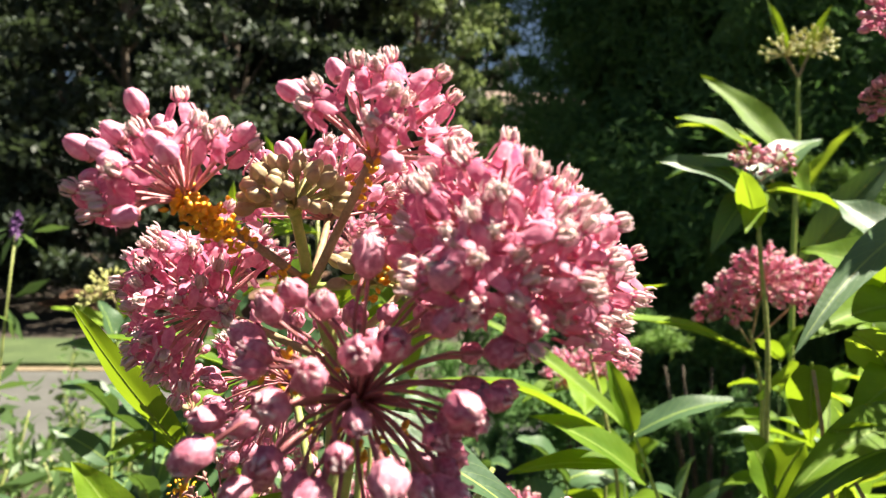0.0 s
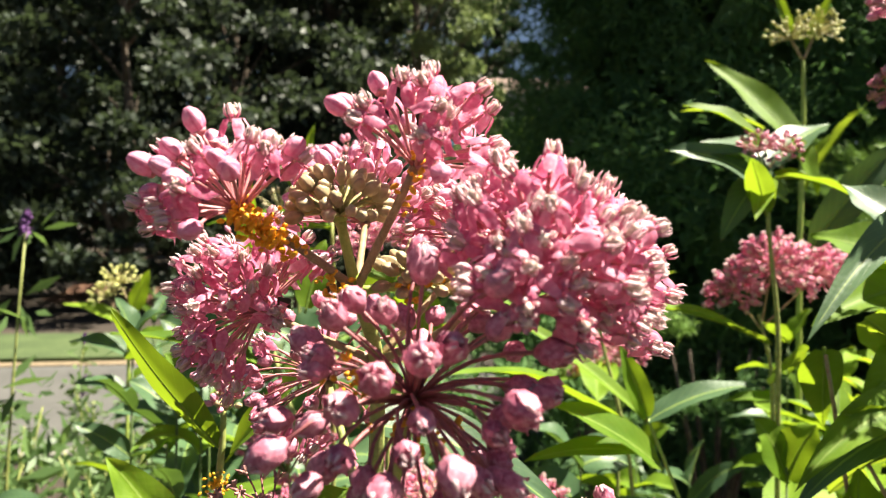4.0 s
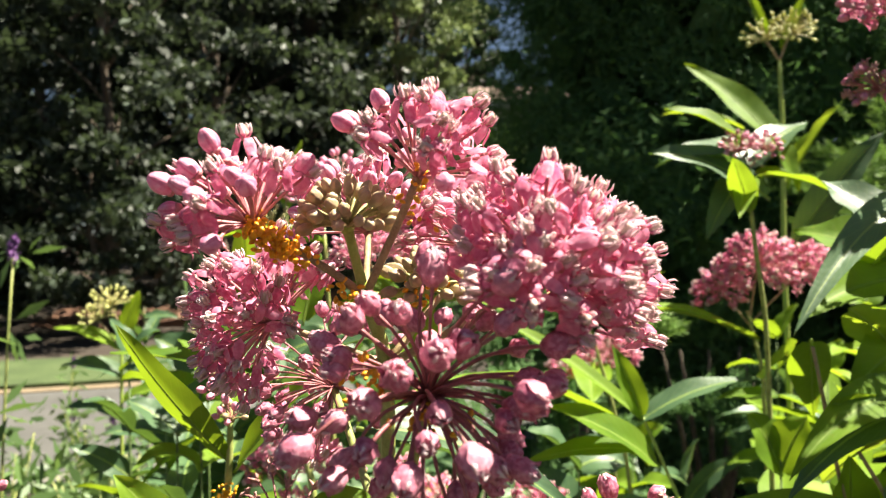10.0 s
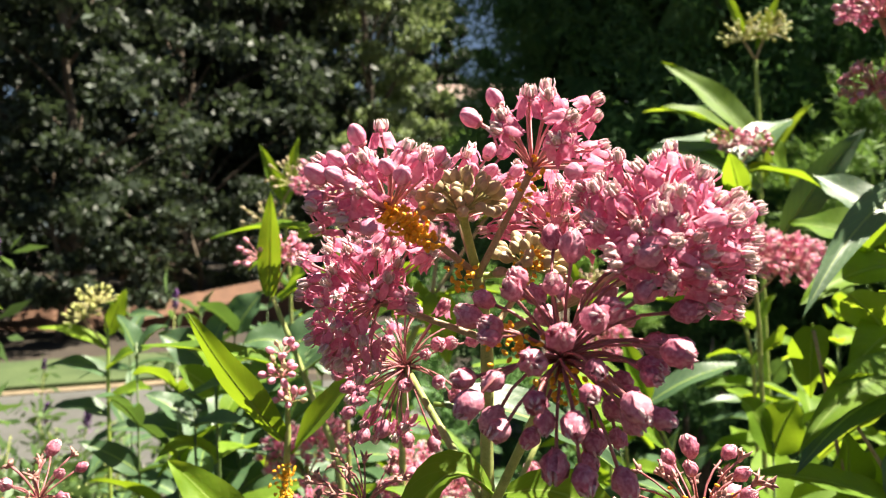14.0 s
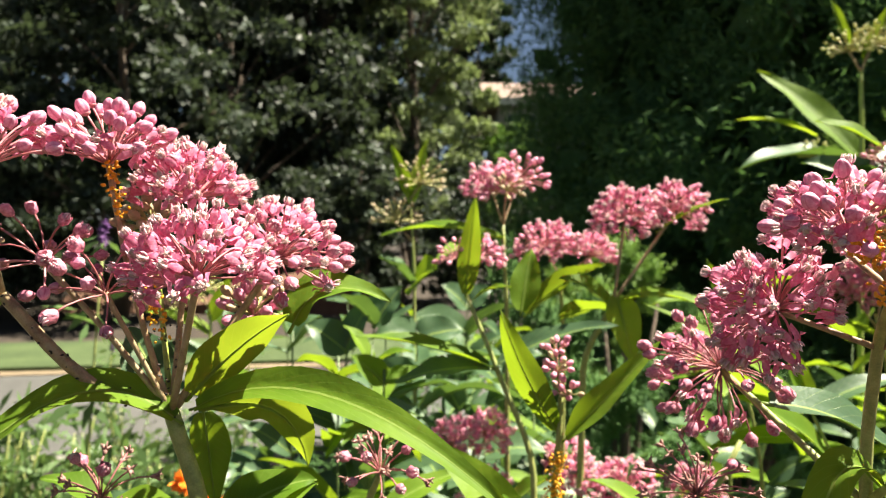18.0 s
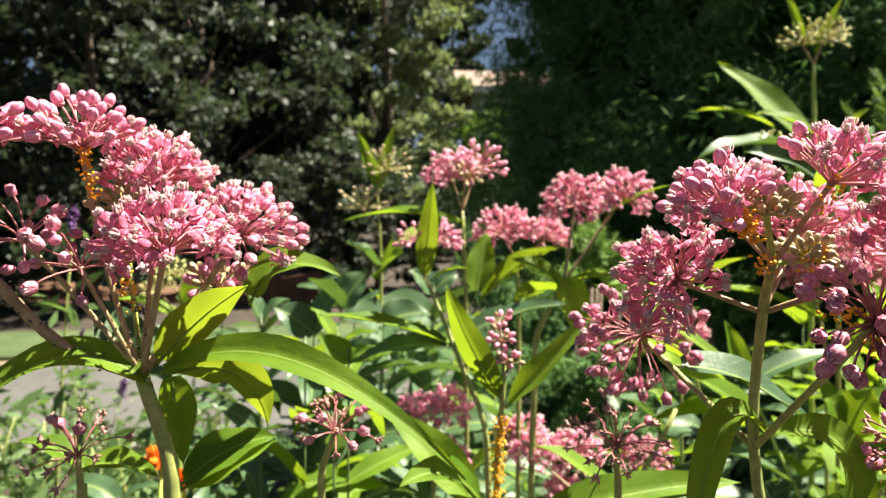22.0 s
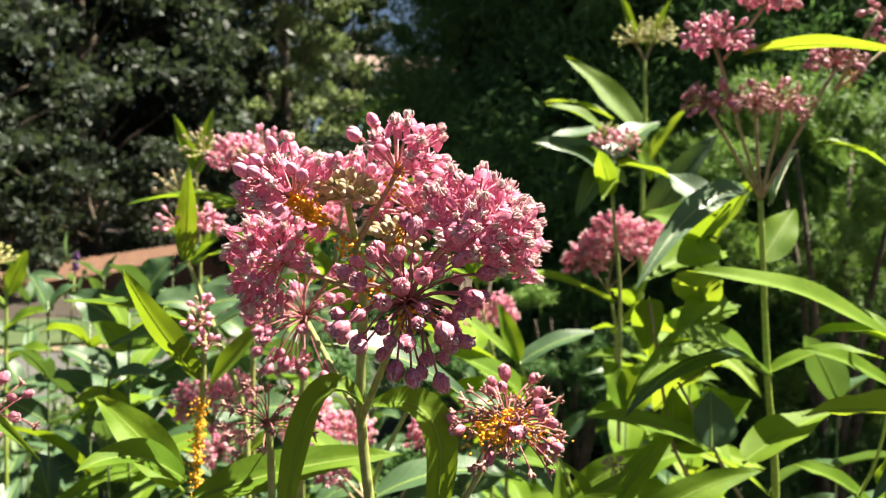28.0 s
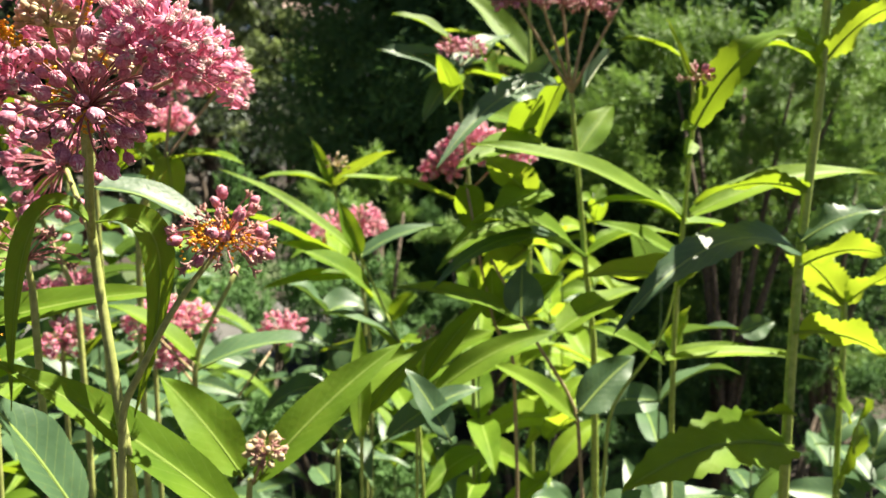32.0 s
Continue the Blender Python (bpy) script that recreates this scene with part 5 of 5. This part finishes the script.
far_plant((0.2452, 0.4079, 1.0195), [(0.2425, 0.4066, 1.0912), (0.2338, 0.4051, 1.1730), (0.2316, 0.4060, 1.2186)],
          [((0.2253, 0.4061, 1.2277), (-0.2, -0.3, 1), 13, 40, [("bud", 0.6), ("wilt", 0.4)], (0.2314, 0.4059, 1.2136)), ((0.2458, 0.4117, 1.2296), (0.2, -0.3, 1), 12, 34, [("bud", 0.6), ("wilt", 0.4)], (0.2314, 0.4059, 1.2136))],
          [((0.2314, 0.4058, 1.2110), (0.2082, 0.3677, 1.1770), 0.03, 0.05, 40, M_LEAFLIME), ((0.2314, 0.4058, 1.2110), (0.1759, 0.4000, 1.2231), 0.04, 0.1, 0, M_LEAFDARK), ((0.2335, 0.4058, 1.2085), (0.2966, 0.4027, 1.1934), 0.045, 0.1, 0, None),
           ((0.2330, 0.4110, 1.2140), (0.3063, 0.4633, 1.2582), 0.06, 0.06, 0, M_LEAFDARK), ((0.2328, 0.4108, 1.2089), (0.1937, 0.3887, 1.1629), 0.04, 0.1, 20, M_LEAFDARK), ((0.2422, 0.4006, 1.1940), (0.1550, 0.3898, 1.2251), 0.05, 0.1, 40, M_LEAFDARK), ((0.2295, 0.4000, 1.1837), (0.1972, 0.3487, 1.2162), 0.032, 0.02, -10, M_LEAF), ((0.2785, 0.4320, 1.1622), (0.3440, 0.4241, 1.2438), 0.045, 0.05, 45, M_LEAFDARK), ((0.2225, 0.4014, 1.2384), (0.1706, 0.4008, 1.2585), 0.034, 0.08, 20, M_LEAF), ((0.2533, 0.4121, 1.2375), (0.2718, 0.4119, 1.1985), 0.04, 0.05, 20, M_LEAF)],
          "milkweed with russet bud clusters above dark leaves")
far_plant((0.1522, 0.5281, 0.9994), [(0.1582, 0.5281, 1.0226), (0.1433, 0.5280, 1.0556)],
          [((0.1257, 0.5280, 1.0563), (-0.2, -0.3, 1), 20, 44, FL, (0.1432, 0.5280, 1.0351)), ((0.1585, 0.5300, 1.0636), (0.2, -0.3, 1), 20, 44, FL, (0.1432, 0.5280, 1.0351))],
          [((0.1363, 0.5200, 1.0454), (0.0808, 0.5000, 1.0370), 0.05, 0.1, 0, M_LEAF), ((0.1363, 0.5200, 1.0598), (0.1257, 0.4600, 1.0362), 0.06, 0.02, 50, M_LEAFLIME)],
          "milkweed with two small pink heads over pale leaves", size=1.2)
far_plant((0.1292, 0.4400, 0.9672), [(0.1503, 0.4403, 0.9656), (0.1185, 0.4400, 1.1119)],
          [((0.1229, 0.4400, 1.1272), (0.1, -0.3, 1), 10, 20, [("beige", 0.6), ("dry", 0.4)], (0.1185, 0.4400, 1.1119))],
          [((0.1185, 0.4400, 1.1093), (0.0997, 0.4299, 1.1531), 0.02, 0.02, 50, None), ((0.1195, 0.4400, 1.1093), (0.1770, 0.4299, 1.1413), 0.026, 0.06, -20, M_LEAFLIME), ((0.1210, 0.4400, 1.1067), (0.0536, 0.4198, 1.1170), 0.03, 0.1, 0, None),
           ((0.1406, 0.3607, 1.0166), (0.0094, 0.2375, 1.0955), 0.04, 0.1, 0, M_LEAF)],
          "milkweed shoot with a small tan bud tuft")
far_plant((0.4988, 0.8824, 1.0394), [(0.4877, 0.8835, 1.1397), (0.4909, 0.8850, 1.3322), (0.4890, 0.8850, 1.4240)],
          [((0.4716, 0.8850, 1.4528), (-0.2, -0.3, 1), 14, 34, [("green", 1.0)], (0.4890, 0.8850, 1.4240)), ((0.5049, 0.8850, 1.4619), (0.2, -0.3, 1), 14, 34, [("green", 1.0)], (0.4890, 0.8850, 1.4240)), ((0.4616, 0.9549, 1.3066), (0, -0.3, 1), 12, 30, [("green", 1.0)], (0.4872, 0.9048, 1.2670))],
          [((0.4714, 0.8850, 1.4611), (0.4377, 0.8749, 1.5295), 0.022, 0.02, 60, None), ((0.4928, 0.8850, 1.4408), (0.5267, 0.8748, 1.5217), 0.022, 0.02, -50, None), ((0.5241, 0.9549, 1.3124), (0.4139, 1.0548, 1.4679), 0.07, 0.05, 45, M_LEAF),
           ((0.4871, 1.0049, 1.3504), (0.3663, 1.0249, 1.3791), 0.05, 0.08, 0, M_LEAFLIME), ((0.5185, 0.9448, 1.2978), (0.3165, 0.9044, 1.2802), 0.09, 0.1, 0, M_LEAFDARK), ((0.5048, 0.9047, 1.2503), (0.5541, 0.8548, 1.3534), 0.09, 0.06, 0, M_LEAFLIME)],
          "tall milkweed with yellow-green bud umbels", 0.005, M_STEMGREEN, slim=0.8, size=2.2)

# leafy shoots among them, without heads
far_plant((0.1771, 0.3012, 0.9018), [(0.1665, 0.3019, 0.9466), (0.1426, 0.3112, 1.0149), (0.1266, 0.3200, 1.0573)], [],
          [((0.1317, 0.3106, 1.0314), (0.0621, 0.2885, 1.0710), 0.04, 0.06, 20, M_LEAF), ((0.1187, 0.3100, 1.0397), (0.0521, 0.2982, 1.0361), 0.025, 0.06, 20, None), ((0.1266, 0.3201, 1.0551), (0.0230, 0.3401, 1.1236), 0.021, 0.06, 15, M_LEAF),
           ((0.1266, 0.3201, 1.0551), (0.1942, 0.3212, 1.0771), 0.03, 0.08, 10, M_LEAFDARK), ((0.1525, 0.3068, 0.9894), (0.0893, 0.2887, 1.0180), 0.03, 0.08, 0, M_LEAFDARK), ((0.1623, 0.3020, 0.9621), (0.2259, 0.2873, 0.9972), 0.036, 0.06, 30, M_LEAF),
           ((0.1665, 0.3019, 0.9466), (0.1136, 0.2896, 0.9899), 0.03, 0.08, 20, M_LEAFDARK), ((0.1266, 0.3200, 1.0573), (0.1093, 0.3191, 1.1004), 0.026, 0.02, 50, None)],
          "leafy milkweed shoot with long narrow leaves", 0.0018, M_STEMGREEN)
far_plant((0.2712, 0.2056, 0.9322), [(0.2571, 0.2059, 0.9451), (0.2284, 0.2179, 1.0076), (0.2022, 0.2266, 1.0594)], [],
          [((0.2212, 0.2178, 1.0185), (0.1293, 0.1985, 1.0477), 0.03, 0.06, 20, M_LEAF), ((0.2197, 0.2177, 1.0212), (0.2254, 0.2287, 1.0534), 0.05, 0.02, 60, M_LEAFDARK), ((0.1536, 0.1896, 0.9827), (0.2353, 0.1876, 1.0157), 0.03, 0.08, 40, M_LEAF),
           ((0.2551, 0.2061, 0.9508), (0.1883, 0.1933, 0.9976), 0.03, 0.06, 30, M_LEAF), ((0.2593, 0.2066, 0.9560), (0.3068, 0.2192, 0.9870), 0.05, 0.04, 50, M_LEAFDARK), ((0.2579, 0.2396, 1.0038), (0.3280, 0.2503, 1.0310), 0.05, 0.04, 0, M_LEAF)],
          "bare russet stalk of milkweed with a few broad leaves", 0.0018, M_STEMRED)
far_plant((0.0879, 0.1448, 0.9649), [(0.0879, 0.1448, 0.9664), (0.0969, 0.1552, 0.9750)], [],
          [((0.0678, 0.1548, 0.9757), (0.1371, 0.1675, 1.0143), 0.04, 0.08, 40, M_LEAF), ((0.1534, 0.1578, 0.9640), (0.1320, 0.1776, 1.0023), 0.03, 0.05, 30, M_LEAFDARK), ((0.1001, 0.1449, 0.9756), (0.1039, 0.1653, 1.0352), 0.02, 0.03, 50, M_LEAF),
           ((0.1193, 0.1663, 0.9653), (0.1779, 0.1708, 0.9888), 0.03, 0.08, 20, M_LEAFDARK)],
          "low milkweed shoot with upright lance leaves", 0.002, M_STEMGREEN)
far_plant((0.2659, 0.1954, 0.9371), [(0.2741, 0.1963, 0.9472), (0.3157, 0.1996, 1.0063), (0.3316, 0.2009, 1.0598)], [],
          [((0.3158, 0.1940, 0.9922), (0.4024, 0.1776, 0.9882), 0.024, 0.05, 20, M_LEAF), ((0.3261, 0.1990, 0.9926), (0.3375, 0.1999, 1.0245), 0.04, 0.02, -20, M_LEAFLIME), ((0.3157, 0.1988, 0.9870), (0.2622, 0.1992, 1.0145), 0.026, 0.06, 20, M_LEAF),
           ((0.3317, 0.2008, 1.0572), (0.3723, 0.1816, 1.0770), 0.036, 0.05, 50, M_LEAFDARK), ((0.3317, 0.2008, 1.0572), (0.2597, 0.1912, 1.0851), 0.026, 0.05, 30, M_LEAF), ((0.3701, 0.1889, 1.0055), (0.3976, 0.1885, 1.0121), 0.03, 0.03, 60, M_LEAFDARK)],
          "thin green milkweed shoot with spaced leaves", 0.0016, M_STEMGREEN)

# near leaves at the foot of the last view
far_plant((-0.0006, 0.0496, 0.9947), [(0.0031, 0.0443, 0.9921), (0.0006, 0.0447, 1.0034)], [],
          [((0.0415, 0.0433, 0.9836), (-0.0358, 0.0265, 1.0577), 0.021, 0.05, 25, M_LEAF), ((-0.0184, 0.0550, 0.9902), (-0.0458, 0.0474, 1.0418), 0.03, 0.06, 0, M_LEAFDARK)],
          "milkweed leaves crossing low in the bed", slim=0.9)
far_plant((0.0429, 0.0838, 0.9684), [(0.0429, 0.0838, 0.9710), (0.0438, 0.0839, 0.9839)],
          [((0.0509, 0.0786, 0.9967), (0, -0.4, 1), 6, 34, [("beige", 0.6), ("dry", 0.4)], (0.0445, 0.0838, 0.9813))],
          [((0.0398, 0.0840, 0.9870), (0.0075, 0.0959, 1.0293), 0.026, 0.05, 30, M_LEAF), ((0.0469, 0.0838, 0.9836), (0.1163, 0.1032, 1.0351), 0.024, 0.05, 40, M_LEAF)],
          "milkweed shoot with a tan bud cluster between two long leaves", 0.0022, None, True, slim=0.85)
far_plant((0.0062, 0.2157, 0.9132), [(0.0112, 0.2162, 0.9984), (0.0386, 0.2161, 1.0629)],
          [((0.0015, 0.2975, 1.0127), (0, -0.3, 1), 18, 46, FL, (0.0094, 0.2364, 0.9932)), ((-0.0249, 0.2974, 1.0123), (0, -0.3, 1), 16, 40, FL, (0.0094, 0.2364, 0.9932)), ((-0.0079, 0.2870, 0.9913), (0, -0.3, 1), 12, 30, FL, (0.0091, 0.2363, 0.9859)), ((0.0678, 0.3589, 0.9900), (0, -0.3, 1), 18, 44, FL, (0.0327, 0.2973, 0.9586))],
          [((0.0146, 0.2162, 1.0017), (0.0998, 0.2173, 1.0060), 0.04, 0.12, 0, M_LEAFDARK), ((0.0131, 0.2162, 1.0053), (-0.0389, 0.2175, 1.0431), 0.03, 0.1, 0, None)],
          "milkweed with pale pink heads and dark leaves")

# small tan bud tufts low between the leaves
far_plant((0.1457, 0.2100, 0), [(0.1457, 0.2100, 0.9527), (0.1522, 0.2100, 1.0084)],
          [((0.1529, 0.2100, 1.0146), (0, -0.3, 1), 7, 20, [("beige", 0.7), ("dry", 0.3)], (0.1518, 0.2100, 1.0053))],
          [((0.1486, 0.2100, 0.9775), (0.1186, 0.2000, 1.0224), 0.014, 0.06, 20, M_LEAF), ((0.1493, 0.2100, 0.9836), (0.2022, 0.2200, 1.0362), 0.018, 0.06, 20, M_LEAF)],
          "milkweed shoot tipped with a small tan bud tuft", 0.0016, M_STEMGREEN, True, slim=0.9, size=0.7)
far_plant((0.1069, 0.1900, 0), [(0.1069, 0.1900, 0.9494), (0.1139, 0.1900, 0.9922)],
          [((0.1147, 0.1900, 0.9970), (0, -0.3, 1), 7, 20, [("beige", 0.7), ("dry", 0.3)], (0.1135, 0.1900, 0.9899))],
          [((0.1100, 0.1900, 0.9684), (0.0838, 0.1800, 1.0054), 0.014, 0.06, 20, M_LEAF), ((0.1108, 0.1900, 0.9732), (0.1597, 0.2000, 1.0162), 0.018, 0.06, 20, M_LEAF)],
          "milkweed shoot tipped with a small tan bud tuft", 0.0016, M_STEMGREEN, True, slim=0.9, size=0.7)


# ---- leafy shoots that fill the bed ----
def shoot(foot, height, rng, mat, width, length, pairs, lean, gap=0.045):
    q = thing("milkweed_shoot", foot, "leafy green milkweed shoot with paired lance leaves", "milkweed", "leafy shoots in the bed")
    f = Vector(foot)
    line = [f - Vector((0, 0, 0.02)), f + Vector((lean[0] * 0.4, lean[1] * 0.4, height * 0.5)), f + Vector((lean[0], lean[1], height))]
    stem(q, line, 0.0019, 0.0009, M_STEMSHADED)
    full = spline(line, 60)
    for k in range(pairs):
        t = 1 - gap * k - rng.uniform(0, 0.3 * gap)
        p = full[max(0, min(len(full) - 1, int(t * (len(full) - 1))))]
        th = k * math.pi / 2 + rng.uniform(-0.5, 0.5) + lean[0] * 30
        for sgn in (0, math.pi):
            L = length * rng.uniform(0.75, 1.15) * (0.55 if k == 0 else 1)
            el = rng.uniform(-0.6, 0.65) + (0.5 if k == 0 else 0)
            d = Vector((math.cos(th + sgn) * math.cos(el), math.sin(th + sgn) * math.cos(el), math.sin(el)))
            leaf(q, p, p + d * L, width * rng.uniform(0.8, 1.2), rng.uniform(0.02, 0.2), 0.18, rng.uniform(-35, 55), mat, seed=rng.randrange(9999))
    return q


fill = random.Random(5)
for k in range(30):
    y = fill.uniform(0.15, 1.3)
    x = fill.uniform(-0.28 - 0.3 * y, 0.30 + 0.35 * y)
    h = fill.uniform(0.62, 0.82) + 0.08 * y
    # Low shoots all take the dark leaf, which stands in for shade.
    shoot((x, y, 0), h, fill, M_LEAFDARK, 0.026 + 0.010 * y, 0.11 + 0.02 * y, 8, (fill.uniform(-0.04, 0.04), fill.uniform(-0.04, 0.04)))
# shoots whose tops stand in the light between the flowering plants
for top in ((-0.2344, 0.4400, 1.0914), (-0.1908, 0.4000, 1.0774), (-0.1526, 0.3600, 1.0736), (-0.1607, 0.3400, 1.0572), (-0.4980, 1.1000, 1.0838), (-0.4071, 1.2000, 1.0643), (-0.3069, 1.3000, 1.0661), (-0.1675, 0.4200, 1.0833), (-0.1798, 0.7000, 1.0705), (-0.1320, 0.7500, 1.0740), (-0.0861, 0.6500, 1.0772), (-0.2313, 0.8000, 1.0369), (-0.0428, 0.8500, 1.0348), (-0.1571, 0.9000, 1.0180), (0.3895, 0.3200, 1.0269)):
    shoot((top[0], top[1], 0), top[2], fill, fill.choice([M_LEAF, M_LEAFDARK, M_LEAFDARK]), *((0.02, 0.05 + 0.04 * top[1]) if top[0] < -0.12 else (0.028, 0.085 + 0.05 * top[1])), 6, (0.0, 0.0))


# dense shoots round the tall milkweeds, then those between the two flowering groups
for top in ((0.247, 0.4, 1.006), (0.471, 0.75, 1.018), (0.22, 0.7, 0.938), (0.362, 0.5, 1.005), (0.458, 0.85, 1.048), (0.64, 0.95, 1.09), (0.605, 0.300, 0.859), (0.614, 0.360, 0.849), (0.495, 0.330, 0.855), (0.422, 0.6, 1.058)):
    shoot((top[0], top[1], 0), top[2], fill, fill.choice([M_LEAF, M_LEAFDARK, M_LEAF, M_LEAFLIME]) if top[0] > 0.35 else fill.choice([M_LEAF, M_LEAFDARK]), 0.032, 0.09, 7, (0.0, 0.0), 0.036)
# These use only the dark leaf, so the gaps look shaded by colour.
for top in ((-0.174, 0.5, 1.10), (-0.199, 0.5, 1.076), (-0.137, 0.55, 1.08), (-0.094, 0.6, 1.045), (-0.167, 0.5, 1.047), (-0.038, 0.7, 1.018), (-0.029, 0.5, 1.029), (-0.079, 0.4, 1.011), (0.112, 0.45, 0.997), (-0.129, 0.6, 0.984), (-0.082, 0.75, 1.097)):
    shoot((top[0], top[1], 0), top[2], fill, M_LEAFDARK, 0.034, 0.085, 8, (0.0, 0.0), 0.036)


# ---- wispy grey-green plants with purple spikes, and orange flowers, by the road ----
def wispy(foot, height, rng, bloom):
    q = thing("butterfly_bush", foot, "wispy grey-green stems with narrow leaves" + (" and purple spikes" if bloom else ""), "shrub", "wispy plants by the road")
    f = Vector(foot)
    vs, fs = [], []
    nrng = np.random.default_rng(rng.randrange(9999))
    for k in range(5):
        tip = f + Vector((rng.uniform(-0.16, 0.16), rng.uniform(-0.1, 0.1), height * rng.uniform(0.8, 1.0)))
        line = bez(f, f + Vector((0, 0, height * 0.5)), tip, 8)
        s = Soup()
        s.tube(line, [0.004 - 0.0003 * i for i in range(9)], 5)
        part("stem", s.mesh("stem", [M_STEM]), q)
        v, fa = scatter_leaves([p for p in line[2:]], [0.045] * 7, 12, 0.05, nrng, 1.0, 0.27)
        fs.append(fa + sum(len(a) for a in vs))
        vs.append(v)
        if bloom and k < 2:
            v, fa = scatter_leaves(bez(tip, tip + Vector((0, 0, 0.05)), tip + Vector((0.01, 0, 0.06)), 8), [0.014 - 0.0012 * i for i in range(9)], 26, 0.01, nrng, 1.0, 0.7)
            part("flower_spike", fast_mesh("flower_spike", v, fa, M_PURPLE), q)
    part("leaves", fast_mesh("leaves", np.concatenate(vs), np.concatenate(fs), M_GREY), q)
    return q


for k in range(13):
    y = fill.uniform(0.75, 2.6)
    wispy((fill.uniform(-0.75, -0.28) * (0.5 + y * 0.75), y, 0), fill.uniform(0.56, 0.84) * (1.0 if y < 1.6 else 0.85) + (0.24 if k % 6 == 0 else 0), fill, k % 9 == 4)
for top in ((-0.538, 1.459, 1.080), (-1.337, 2.477, 0.810), (-0.660, 1.000, 1.190)):
    q = thing("purple_spike_flower", (top[0], top[1], 0), "thin grey-green stalk with one purple flower spike", "flower", "purple spikes by the road")
    line = bez((top[0] - 0.03, top[1], -0.02), (top[0] - 0.04, top[1], top[2] * 0.6), (top[0], top[1], top[2] - 0.02), 8)
    sp = Soup()
    sp.tube(line, [0.0032 - 0.0002 * i for i in range(9)], 6)
    part("stem", sp.mesh("stem", [M_STEM]), q)
    nrng = np.random.default_rng(int(abs(top[0]) * 1000))
    v, f = scatter_leaves(bez((top[0], top[1], top[2] - 0.018), (top[0], top[1], top[2]), (top[0] + 0.003, top[1], top[2] + 0.014), 10), [0.007 - 0.0005 * i for i in range(11)], 20, 0.006, nrng, 1.0, 0.7)
    part("flower_spike", fast_mesh("flower_spike", v, f, M_PURPLE), q)
    v, f = scatter_leaves(line[3:], [0.03] * 6, 9, 0.055, nrng, 1.0, 0.28)
    part("leaves", fast_mesh("leaves", v, f, M_GREY), q)
for k, at in enumerate(((-0.2752, 0.3200, 1.0063), (-0.2560, 0.3100, 0.9957))):
    q = thing("orange_flower", (at[0], at[1], 0), "small bright orange double flower on a green stalk", "flower", "orange flowers")
    stem(q, [(at[0], at[1], -0.02), (at[0] + 0.004, at[1], at[2] * 0.5), at], 0.0022, 0.0016, M_STEMGREEN)
    nrng = np.random.default_rng(k)
    v, f = scatter_leaves([at], [0.007], 90, 0.006, nrng, 0.6, 0.9)
    part("petals", fast_mesh("petals", v, f, M_ORANGE), q)
